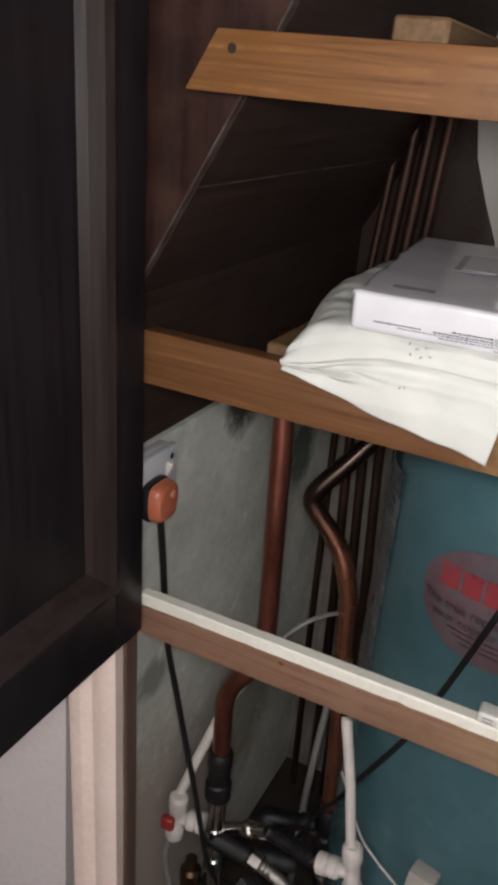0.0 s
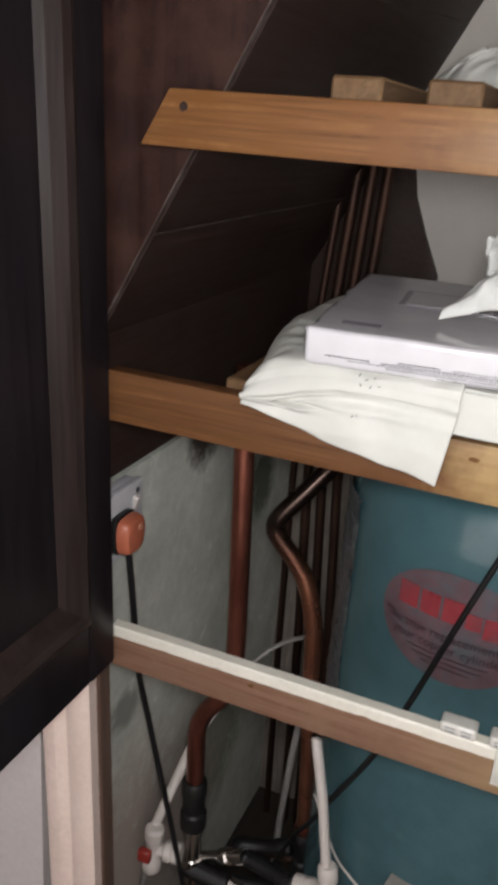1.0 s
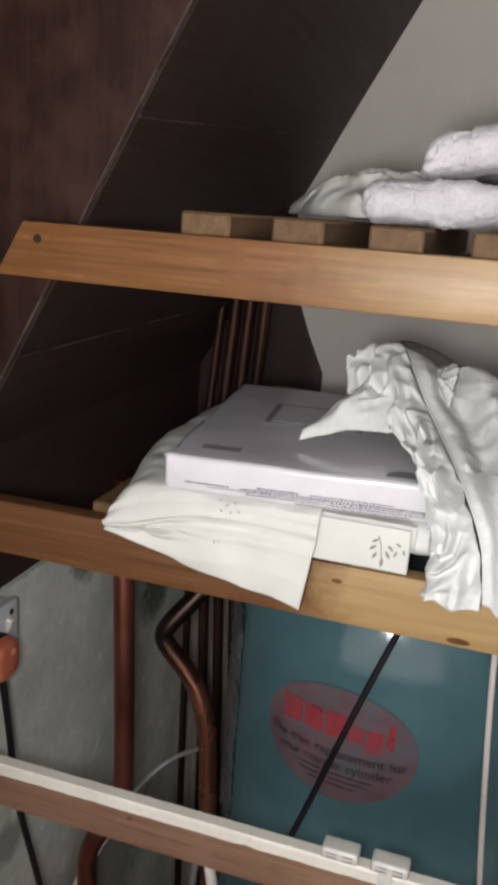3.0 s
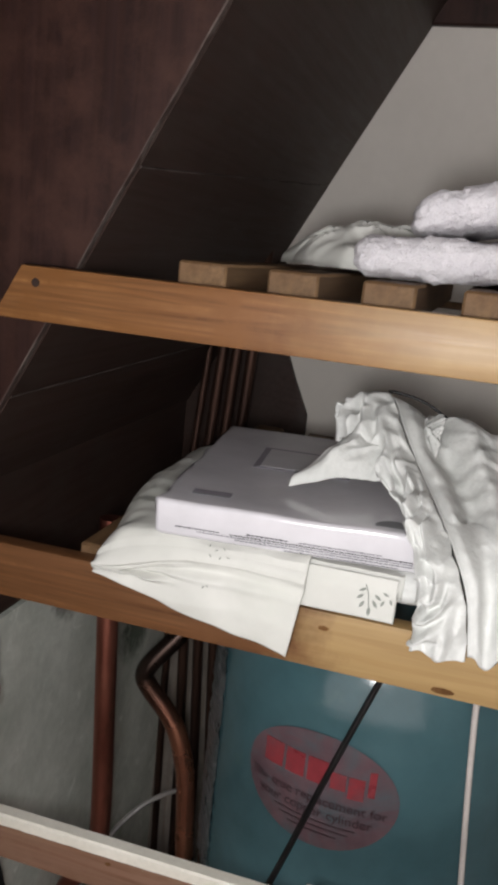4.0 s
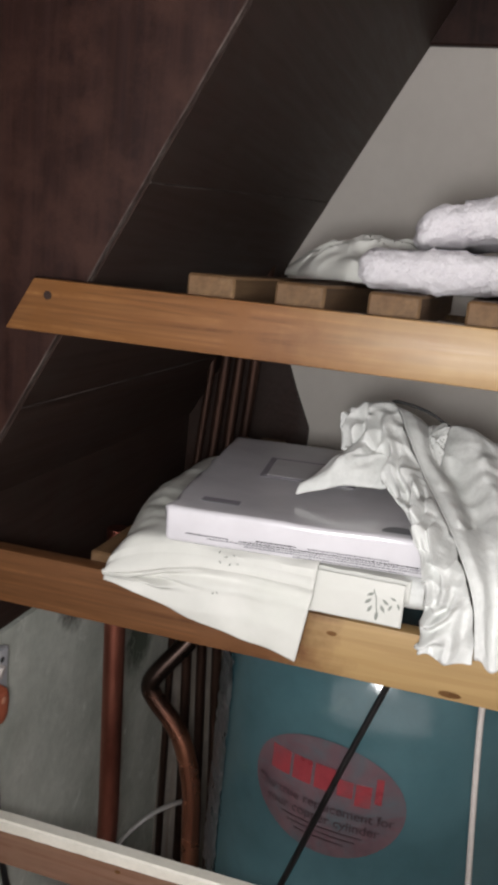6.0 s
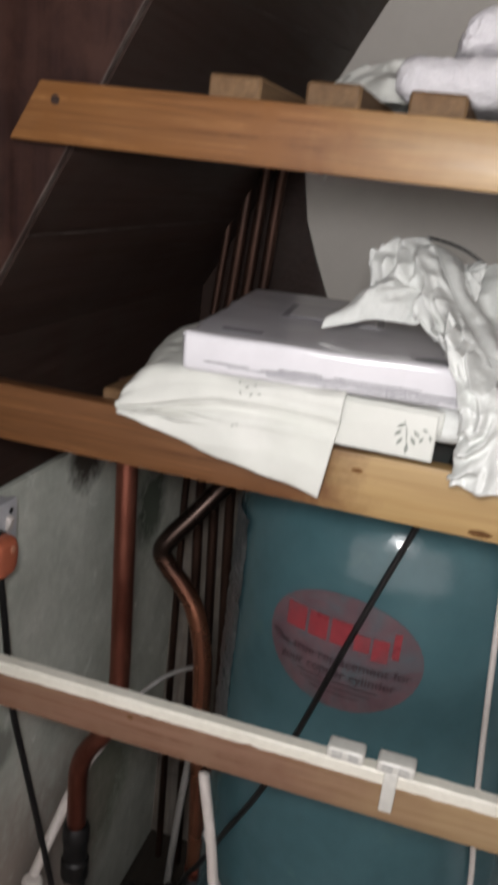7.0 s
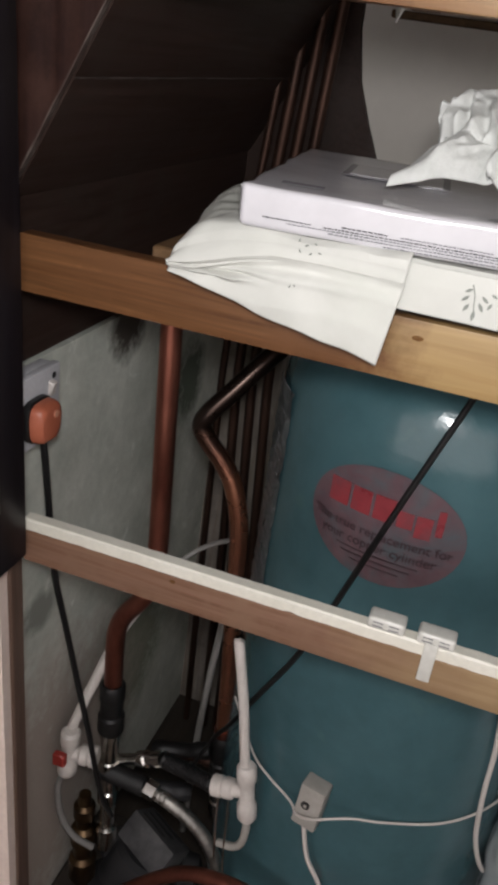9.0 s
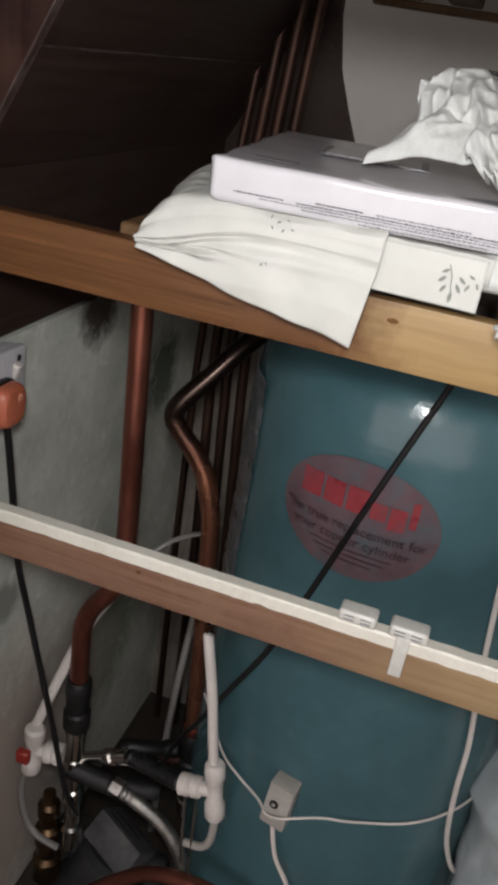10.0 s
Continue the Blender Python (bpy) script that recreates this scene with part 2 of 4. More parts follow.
BRAID = surface("braided_steel_hose", (0.16, 0.155, 0.145), (0.42, 0.40, 0.37), 0.38, 0.9, big=30, fine=420, bump=0.8, depth=0.001)
IRON = surface("dark_cast_iron", (0.015, 0.015, 0.017), (0.035, 0.034, 0.036), 0.6, 0.2, big=14, fine=120, bump=0.4)
PUMP_GREY = surface("dusty_grey_paint", (0.04, 0.039, 0.042), (0.10, 0.098, 0.10), 0.6, big=30, fine=120, bump=0.4)
COTTON = surface("white_cotton", (0.555, 0.56, 0.52), (0.62, 0.622, 0.585), 0.9, big=8, fine=90, bump=0.22, depth=0.001, stain=(0.53, 0.55, 0.495), stain_scale=5, stain_at=(0.45, 0.8), spec=0.2, speck=0.97)
SATIN = surface("white_creased_cotton", (0.60, 0.615, 0.59), (0.68, 0.69, 0.67), 0.72, big=11, fine=150, bump=0.5, depth=0.0016, spec=0.3)
HAZE = surface("pale_haze", (0.33, 0.37, 0.385), (0.45, 0.49, 0.50), 0.3, big=8, fine=40, bump=0.5, depth=0.003, stain=(0.3, 0.36, 0.38), stain_scale=9)
TERRY = surface("white_terry", (0.74, 0.72, 0.75), (0.84, 0.82, 0.84), 1.0, big=40, fine=420, bump=1.0, depth=0.003, spec=0.1)
PACK = surface("white_laminated_card", (0.565, 0.555, 0.58), (0.605, 0.595, 0.62), 0.17, big=5, fine=26, bump=0.35, depth=0.001, rough_var=0.05)
PACK_PRINT = surface("lilac_grey_print", (0.27, 0.255, 0.29), (0.33, 0.31, 0.35), 0.22, big=6, fine=20, bump=0.1, rough_var=0.05)


# ---- building blocks ----
ORIGIN = {}


def thing(name, at, label, category, group="", kind=""):
    ob = new(name)
    ob.location = at
    ob.empty_display_size = 0.05
    ORIGIN[ob] = Vector(at)
    return tagged(ob, label, category, group, kind)


def finish(name, bm, material, smooth=True, org=Vector((0, 0, 0))):
    bmesh.ops.recalc_face_normals(bm, faces=bm.faces)
    bmesh.ops.translate(bm, verts=bm.verts, vec=-org)
    me = bpy.data.meshes.new(name)
    bm.to_mesh(me)
    bm.free()
    me.materials.append(material)
    if smooth:
        me.shade_smooth()
        me.set_sharp_from_angle(angle=radians(38))
    ob = new(name, me)
    return ob


def part(name, bm, material, parent, label="", smooth=True):
    """A mesh, given in world metres, as one part under a thing or a part."""
    ob = finish(name, bm, material, smooth, ORIGIN[parent])
    ob.parent = parent
    ORIGIN[ob] = ORIGIN[parent]
    return tagged(ob, label)


def solo(name, bm, material, label, category="", kind="", group="", at=(0, 0, 0)):
    """A thing that is one mesh; or a piece of the setting."""
    ob = finish(name, bm, material, True, Vector(at))
    ob.location = at
    ORIGIN[ob] = Vector(at)
    return tagged(ob, label, category, group, kind)


def box(bm, lo, hi, bevel=0.0, m=None, segments=1):
    vs = bmesh.ops.create_cube(bm, size=1)["verts"]
    for v in vs:
        v.co = Vector([a + (b - a) * (c + 0.5) for a, b, c in zip(lo, hi, v.co)])
    if bevel:
        es = list({e for v in vs for e in v.link_edges})
        vs = list({v for f in bmesh.ops.bevel(bm, geom=es, offset=bevel, segments=segments, affect="EDGES", profile=0.6)["faces"] for v in f.verts} | {v for v in vs if v.is_valid})
    if m is not None:
        bmesh.ops.transform(bm, matrix=m, verts=vs)
    return vs


def prism(bm, outline, y0, y1, bevel=0.0):
    """An outline in x and z drawn out from y0 to y1."""
    a = [bm.verts.new((x, y0, z)) for x, z in outline]
    b = [bm.verts.new((x, y1, z)) for x, z in outline]
    faces = [bm.faces.new(a), bm.faces.new(b[::-1])]
    for i in range(len(a)):
        j = (i + 1) % len(a)
        faces.append(bm.faces.new((a[i], b[i], b[j], a[j])))
    if bevel:
        bmesh.ops.bevel(bm, geom=list({e for f in faces for e in f.edges}), offset=bevel, segments=2, affect="EDGES", profile=0.6)


def smooth_line(pts, steps=8):
    """A rounded line through the points."""
    p = [Vector(q) for q in pts]
    p = [2 * p[0] - p[1]] + p + [2 * p[-1] - p[-2]]
    out = []
    for i in range(1, len(p) - 2):
        for k in range(steps):
            t = k / steps
            out.append(0.5 * ((2 * p[i]) + (p[i + 1] - p[i - 1]) * t + (2 * p[i - 1] - 5 * p[i] + 4 * p[i + 1] - p[i + 2]) * t * t + (3 * p[i] - p[i - 1] - 3 * p[i + 1] + p[i + 2]) * t ** 3))
    return out + [p[-2]]


def bent(pts, radius, steps=6):
    """A straight-run line with rounded corners, like a bent pipe."""
    p = [Vector(q) for q in pts]
    out = [p[0]]
    for a, b, c in zip(p, p[1:], p[2:]):
        r = min(radius, (a - b).length * 0.48, (c - b).length * 0.48)
        s, e = b + (a - b).normalized() * r, b + (c - b).normalized() * r
        out += [s.lerp(b, k / steps).lerp(b.lerp(e, k / steps), k / steps) for k in range(steps + 1)]
    return out + [p[-1]]


def sweep(bm, line, r, seg=14):
    """A round tube along a line, closed at both ends; r is one radius or a function of 0..1."""
    line = [Vector(q) for q in line]
    tangent = (line[1] - line[0]).normalized()
    side = tangent.orthogonal().normalized()
    rings = []
    for i, c in enumerate(line):
        t = (line[min(i + 1, len(line) - 1)] - line[max(i - 1, 0)]).normalized()
        side = (side - t * side.dot(t)).normalized()
        up = t.cross(side)
        rad = r(i / (len(line) - 1)) if callable(r) else r
        rings.append([bm.verts.new(c + (side * math.cos(a) + up * math.sin(a)) * rad) for a in [2 * math.pi * k / seg for k in range(seg)]])
    for p, q in zip(rings, rings[1:]):
        for k in range(seg):
            bm.faces.new((p[k], p[(k + 1) % seg], q[(k + 1) % seg], q[k]))
    bm.faces.new(rings[0][::-1])
    bm.faces.new(rings[-1])


def sheet(bm, nu, nv, place):
    """A grid of nu by nv cells; place(u, v) gives the point, u and v from 0 to 1."""
    g = [[bm.verts.new(place(i / nu, j / nv)) for j in range(nv + 1)] for i in range(nu + 1)]
    for i in range(nu):
        for j in range(nv):
            bm.faces.new((g[i][j], g[i + 1][j], g[i + 1][j + 1], g[i][j + 1]))


def thick(ob, depth, up=1.0):
    s = ob.modifiers.new("thickness", "SOLIDIFY")
    s.thickness, s.offset = depth, up
    return ob


def ease(a, b, x):
    t = min(1, max(0, (x - a) / (b - a)))
    return t * t * (3 - 2 * t)


def rough_at(p, scale, amount):
    return noise.noise(Vector(p) * scale) * amount


def leaning(bm):
    """The old joinery is out of plumb: it leans to the west as it rises."""
    for v in bm.verts:
        v.co.x -= 0.036 * (v.co.z - 0.86)


def B():
    return bmesh.new()


# ---- the cupboard's shell ----
X_WALL, Y_BACK, X_END = -0.42, 0.79, 0.72
SLOPE_FOOT = (-0.4232, 1.236)
RISE = 457 / 246


def slope_x(z):
    return SLOPE_FOOT[0] + (z - SLOPE_FOOT[1]) / RISE


b = B()
box(b, (-2.2, -2.6, -0.1), (2.2, 0.0, 0.0))
solo("floor", b, CARPET, "brown carpet of the dark hallway", kind="structure")
b = B()
box(b, (X_WALL - 0.1, 0.0, -0.1), (X_END + 0.1, Y_BACK + 0.1, -0.004))
cup_floor = solo("floor_cupboard", b, FLOORBOARD, "dusty dark boarded cupboard floor", kind="structure")

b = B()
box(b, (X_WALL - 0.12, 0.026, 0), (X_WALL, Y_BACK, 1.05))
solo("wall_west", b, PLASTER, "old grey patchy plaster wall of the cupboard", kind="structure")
b = B()
box(b, (X_WALL - 0.12, Y_BACK, 0), (X_END, Y_BACK + 0.12, 2.4))
solo("wall_north", b, WHITE_WALL, "white painted back wall of the cupboard", kind="structure")
b = B()
box(b, (X_END, 0.026, 0), (X_END + 0.12, Y_BACK + 0.12, 2.4))
solo("wall_east", b, WHITE_WALL, "white painted end wall of the cupboard", kind="structure")

# lining board between plaster and slope
b = B()
box(b, (X_WALL - 0.06, 0.026, 1.052), (X_WALL - 0.004, Y_BACK, 1.245), 0.002)
lining = solo("trim_board", b, DARK_BOARD, "dark stained board along the top of the plaster", kind="structure")

# dark flat shape added over the left part of the white wall
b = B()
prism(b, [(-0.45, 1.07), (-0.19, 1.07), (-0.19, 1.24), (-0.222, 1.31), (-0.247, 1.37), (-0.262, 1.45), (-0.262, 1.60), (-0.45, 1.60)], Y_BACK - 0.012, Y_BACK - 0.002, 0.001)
solo("trim_back_board", b, DARK_BOARD, "dark shaped patch on the back wall behind the pipes", kind="structure")

# dull panel added over the white wall to dim it between the pipes
b = B()
box(b, (X_WALL - 0.004, Y_BACK - 0.030, 0.0), (-0.06, Y_BACK - 0.002, 1.066), 0.002)
solo("trim_back_batten", b, BACK_DIM, "dull brown panel dimming the back wall behind the pipes", kind="structure")

# the sloping boards, one piece each
soffit = thing("ceiling_slope", (SLOPE_FOOT[0], 0.03, SLOPE_FOOT[1]), "sloping cupboard ceiling of dark stained boards", "ceiling", kind="structure")
sd, sn = Vector((246, 0, 457)).normalized(), Vector((457, 0, -246)).normalized()
base = Vector((SLOPE_FOOT[0], 0, SLOPE_FOOT[1]))
turn = Matrix((sd, (0, 1, 0), -sn)).transposed().to_4x4()
along = math.sqrt(1 + 1 / RISE ** 2)
joints = [(1.236, 1.236), (1.355, 1.362), (1.591, 1.645), (2.02, 2.06), (2.36, 2.36)]
for (f0, r0), (f1, r1) in zip(joints, joints[1:]):
    b = B()
    lift = 0.002 * random.random()
    vs = box(b, (0, 0.05, -lift), (1, Y_BACK - 0.002, 0.02 - lift))
    for v in vs:
        back = v.co.y > 0.4
        lo_z, hi_z = (r0, r1) if back else (f0, f1)
        v.co.x = ((lo_z if v.co.x < 0.5 else hi_z) - SLOPE_FOOT[1]) * along + (0.0005 if v.co.x < 0.5 else -0.0005)
    bmesh.ops.bevel(b, geom=list(b.edges), offset=0.0007, segments=1, affect="EDGES")
    bmesh.ops.transform(b, matrix=Matrix.Translation(base) @ turn, verts=b.verts)
    part("board", b, DARK_BOARD, soffit, smooth=False)
# pale strips where the boards meet, coloured as arrises catching the light
for f0, r0 in joints[1:-1]:
    b = B()
    rows = []
    for i in range(41):
        q = i / 40
        y = 0.052 + (Y_BACK - 0.06) * q
        c = (f0 + (r0 - f0) * q - SLOPE_FOOT[1]) * along + 0.0006 * noise.noise(Vector((q * 9, f0, 0)))
        w = 0.0008 + 0.0005 * noise.noise(Vector((q * 23, f0, 3)))
        rows.append([b.verts.new(v) for v in ((c - w, y, 0.003), (c - w, y, -0.0024), (c + w, y, -0.0024), (c + w, y, 0.003))])
    for p, q in zip(rows, rows[1:]):
        for k in range(4):
            b.faces.new((p[k], p[(k + 1) % 4], q[(k + 1) % 4], q[k]))
    b.faces.new(rows[0])
    b.faces.new(rows[-1])
    bmesh.ops.transform(b, matrix=Matrix.Translation(base) @ turn, verts=b.verts)
    part("joint_edge", b, JOINT_EDGE, soffit, "pale joint edge coloured as if catching light", smooth=False)
b = B()
box(b, (-0.2, 0.05, 0.024), (1.3, Y_BACK, 0.05), 0, Matrix.Translation(base) @ turn)
part("backing", b, DARK_BOARD, soffit, smooth=False)

# raking front panel that closes the triangle beside the slope, with its worn edge
b = B()
zt = 2.36
prism(b, [(-0.56, 1.0), (slope_x(1.0), 1.0), (slope_x(zt), zt), (-0.56, zt)], 0.039, 0.046)
solo("wall_panel", b, RED_BOARD, "reddish dark stained raking panel beside the slope", kind="structure")
b = B()
p0, p1 = Vector((slope_x(1.17), 0, 1.17)), Vector((slope_x(zt), 0, zt))
for i in range(60):
    a, c = p0.lerp(p1, i / 60), p0.lerp(p1, (i + 1) / 60)
    w0, w1 = 0.0017 + rough_at((i, 0, 2), 0.35, 0.0018), 0.0017 + rough_at((i + 1, 0, 2), 0.35, 0.0018)
    v = [b.verts.new(q) for q in (a + Vector((0, 0.0385, 0)), c + Vector((0, 0.0385, 0)), c + sn * w1 + Vector((0, 0.0385, 0)), a + sn * w0 + Vector((0, 0.0385, 0)),
                                  a + Vector((0, 0.0465, 0)), c + Vector((0, 0.0465, 0)), c + sn * w1 + Vector((0, 0.0465, 0)), a + sn * w0 + Vector((0, 0.0465, 0)))]
    for f in ((0, 1, 2, 3), (4, 5, 6, 7), (2, 3, 7, 6), (0, 1, 5, 4)):
        b.faces.new([v[k] for k in f])
bmesh.ops.remove_doubles(b, verts=b.verts, dist=0.00001)
solo("trim_edge", b, WORN_EDGE, "pale worn edge of the raking panel", kind="structure")

# beam over the back wall, and the ceilings
b = B()
box(b, (-0.3, 0.772, 1.905), (X_END, Y_BACK - 0.002, 2.2), 0.003)
solo("beam", b, RED_BOARD, "dark brown timber beam above the white wall", kind="structure")
b = B()
box(b, (-0.6, 0.03, 2.36), (X_END + 0.12, Y_BACK + 0.12, 2.46))
solo("ceiling_cupboard", b, DARK_BOARD, "dark boarded cupboard ceiling", kind="structure")
b = B()
box(b, (-2.2, -2.6, 2.46), (2.2, 0.12, 2.56))
solo("ceiling", b, ROOM_WALL, "plain painted hallway ceiling", kind="structure")

# jamb, architrave, hallway walls
b = B()
box(b, (-0.42, 0.0, 0), (-0.388, 0.0255, 2.2), 0.002)
leaning(b)
solo("door_frame", b, timber("jamb_wood", (0.10, 0.062, 0.048), (0.17, 0.11, 0.085), 2, 0.55), "brown wooden jamb of the cupboard opening", kind="structure")
b = B()
prof = [(-0.470, 0.0), (-0.470, -0.008), (-0.462, -0.014), (-0.447, -0.015), (-0.440, -0.010), (-0.432, -0.009), (-0.424, -0.016), (-0.400, -0.018), (-0.3925, -0.016), (-0.3925, 0.0)]
lo_ring, hi_ring = [[b.verts.new((x, y, z)) for x, y in prof] for z in (0, 2.2)]
for i in range(len(prof)):
    j = (i + 1) % len(prof)
    b.faces.new((lo_ring[i], lo_ring[j], hi_ring[j], hi_ring[i]))
b.faces.new(lo_ring)
b.faces.new(hi_ring)
leaning(b)
solo("trim_architrave", b, TRIM, "cream painted moulded architrave beside the opening", kind="structure")
b = B()
box(b, (-2.2, 0.0, 0), (-0.475, 0.0235, 2.46))
solo("wall_front", b, ROOM_WALL, "plain pale hallway wall beside the cupboard", kind="structure")
b = B()
box(b, (X_END - 0.02, 0.0, 0), (2.2, 0.0235, 2.46))
solo("wall_front_east", b, ROOM_WALL, "plain pale hallway wall past the cupboard", kind="structure")
b = B()
box(b, (-0.42, 0.0, 2.203), (X_END - 0.022, 0.0235, 2.46))
solo("wall_lintel", b, ROOM_WALL, "plain pale wall over the cupboard opening", kind="structure")
for nm, lo, hi in (("wall_hall_west", (-2.3, -2.6, 0), (-2.2, 0.02, 2.46)), ("wall_hall_east", (2.2, -2.6, 0), (2.3, 0.02, 2.46)), ("wall_hall_south", (-2.3, -2.7, 0), (-1.9, -2.6, 2.46)),
                   ("wall_hall_south_east", (1.9, -2.7, 0), (2.3, -2.6, 2.46)), ("wall_hall_sill", (-1.9, -2.7, 0), (1.9, -2.6, 0.25)), ("wall_hall_head", (-1.9, -2.7, 2.3), (1.9, -2.6, 2.46))):
    b = B()
    box(b, lo, hi)
    solo(nm, b, ROOM_WALL, "plain pale hallway wall", kind="structure")


# ---- the open door ----
def cupboard_door():
    d = thing("door_1", (-0.40, -0.012, 0.86), "dark varnished panelled cupboard door standing open", "door", kind="structure")
    z0, z1, y0, y1, xf, xb = 0.869, 2.19, -0.50, -0.010, -0.359, -0.381
    stile = 0.050
    for nm, lo, hi in (("stile", (xb, y1 - stile, z0), (xf, y1, z1)), ("stile", (xb, y0, z0), (xf, y0 + stile, z1)),
                       ("bottom_rail", (xb, y0 + stile, z0), (xf - 0.0004, y1 - stile, z0 + 0.078)), ("top_rail", (xb, y0 + stile, z1 - 0.072), (xf - 0.0004, y1 - stile, z1))):
        b = B()
        box(b, lo, hi, 0.003, segments=2)
        leaning(b)
        part(nm, b, DOOR_WOOD, d)
    b = B()
    box(b, (xb + 0.004, y0 + stile - 0.004, z0 + 0.074), (xf - 0.013, y1 - stile + 0.004, z1 - 0.068))
    leaning(b)
    part("panel", b, DOOR_WOOD, d)
    # mitred bead round the panel
    ring = [(y0 + stile, z0 + 0.078), (y1 - stile, z0 + 0.078), (y1 - stile, z1 - 0.072), (y0 + stile, z1 - 0.072)]
    cy, cz = (y0 + y1) / 2, (z0 + z1) / 2
    prof = [(0.0, 0.003), (0.008, 0.0055), (0.018, 0.003), (0.030, -0.006), (0.037, -0.0125)]
    b = B()
    rows = []
    for off, h in prof:
        rows.append([b.verts.new((xf + h, y + (off if y < cy else -off), z + (off if z < cz else -off))) for y, z in ring])
    for p, q in zip(rows, rows[1:]):
        for k in range(4):
            b.faces.new((p[k], p[(k + 1) % 4], q[(k + 1) % 4], q[k]))
    leaning(b)
    # the bead's lit look is put into a lighter wood colour
    part("moulding", b, timber("door_bead", (0.018, 0.0125, 0.0125), (0.038, 0.026, 0.0235), 2, 0.4, spec=0.3), d, "moulding coloured lighter as its lit band", smooth=False)
    return d


cupboard_door()


# ---- shelves ----
def rail_mesh(outline, y0, y1, bevel=0.0022):
    b = B()
    prism(b, outline, y0, y1, bevel)
    return b


def slatted(name, label, rail_outline, rail_mat, xs, ztop, width, y1, bearer=0.072):
    s = thing(name, (0, 0, rail_outline[0][1]), label, "shelf", "slatted shelves")
    part("front_rail", rail_mesh(rail_outline, 0.0, 0.021), rail_mat, s, "pine front rail with knots")
    b = B()
    box(b, (-width / 2, 0.0, -0.034), (width / 2, y1 - 0.0215, 0), 0.0025)
    me = None
    for i, x in enumerate(xs):
        if me is None:
            ob = finish("slat", b, SLAT)
            me = ob.data
        else:
            ob = new("slat", me)
        ob.parent = s
        ob.location = Vector((x, 0.0215, ztop + random.uniform(-0.001, 0.001))) - ORIGIN[s]
        ob.rotation_euler = (0, 0, radians(random.uniform(-0.5, 0.5)))
    b = B()
    box(b, (-0.2, y1 - 0.012, ztop - bearer), (X_END - 0.002, y1 + 0.012, ztop - 0.0355), 0.002)
    part("back_bearer", b, SLAT, s)
    return s


top_shelf = slatted("slatted_shelf", "upper slatted shelf of varnished pine with mitred end", [(-0.349, 1.4420), (0.70, 1.4420), (0.70, 1.4925), (-0.320, 1.4925)], PINE,
                    [-0.152 + 0.0838 * k for k in range(9)], 1.512, 0.046, 0.70, 0.0465)
mid_shelf = slatted("slatted_shelf", "middle slatted shelf of pine carrying folded linen", [(-0.380, 1.1615), (0.70, 1.1615), (0.70, 1.2175), (-0.381, 1.2175)], PINE_MID,
                    [-0.232 + 0.0838 * k for k in range(10)], 1.226, 0.046, 0.70)
for x, z, r in ((-0.3045, 1.4775, 0.0042),):
    b = B()
    sweep(b, [(x, -0.0006, z), (x, 0.004, z)], r, 12)
    part("screw_head", b, DARK_BOARD, top_shelf, "dark countersunk screw")

low = thing("cross_rail", (0, 0, 0.853), "worn brown cross rail with a cream painted top edge", "rail")
part("rail", rail_mesh([(-0.370, 0.8535), (0.70, 0.8535), (0.70, 0.8945), (-0.370, 0.8945)], 0.0, 0.019), RAIL_PAINT, low)
b = B()
rings = []
for i in range(261):
    x = -0.370 + 1.07 * i / 260
    run = 0.0009 * noise.noise(Vector((x * 22, 0, 1))) + 0.0008 * noise.noise(Vector((x * 75, 0, 2))) + 0.004 * max(0, noise.noise(Vector((x * 40, 5, 2))) - 0.35)
    chip = 0.0006 * noise.noise(Vector((x * 60, 3, 2)))
    rings.append([b.verts.new((x, y, z)) for y, z in ((0.0145, 0.8946), (-0.0003, 0.8946 + run), (-0.0013, 0.8954 + run), (-0.0013, 0.9066), (0.0006, 0.9087 + chip), (0.0130, 0.909 + chip), (0.0145, 0.9075))])
for p, q in zip(rings, rings[1:]):
    for k in range(7):
        b.faces.new((p[k], p[(k + 1) % 7], q[(k + 1) % 7], q[k]))
b.faces.new(rings[0])
b.faces.new(rings[-1])
part("painted_edge", b, CREAM, low, "chipped cream gloss paint")


KNOT_MARK = timber("dark_knot_mark", (0.12, 0.06, 0.024), (0.2, 0.105, 0.042), 1, 0.8, spec=0.1)


def knot(parent, x, z, rx, rz, y=0.0):
    b = B()
    n = 18
    ring = [b.verts.new((x + rx * (1 + 0.2 * noise.noise(Vector((k, x * 50, 0)))) * math.cos(2 * math.pi * k / n), y - 0.0004, z + rz * math.sin(2 * math.pi * k / n))) for k in range(n)]
    back = [b.verts.new((v.co.x, y + 0.002, v.co.z)) for v in ring]
    b.faces.new(ring)
    for k in range(n):
        b.faces.new((ring[k], ring[(k + 1) % n], back[(k + 1) % n], back[k]))
    return part("knot", b, KNOT_MARK, parent)


knot(mid_shelf, 0.001, 1.202, 0.005, 0.0022)
# dark mark on the rail below the hanging cloth, drawn with the knot's shape
knot(mid_shelf, 0.112, 1.1675, 0.010, 0.003)
knot(low, -0.191, 0.887, 0.0032, 0.0022)


def door_catch(x):
    c = thing("door_catch", (x, 0.008, 0.911), "clouded clear plastic magnetic door catch on the rail", "catch", "door catches")
    b = B()
    box(b, (x - 0.0185, -0.004, 0.9095), (x + 0.0185, 0.017, 0.9225), 0.004, segments=3)
    part("housing", b, CLEAR, c, "clouded clear plastic housing")
    for dx in (-0.008, 0.008):
        for dz in (0.0035, 0.0075):
            b = B()
            box(b, (x + dx - 0.005, -0.0045, 0.9100 + dz), (x + dx + 0.005, -0.0036, 0.9111 + dz))
            part("slot", b, GREY_INK, c)
    return c


door_catch(0.0335)
second = door_catch(0.0825)
b = B()
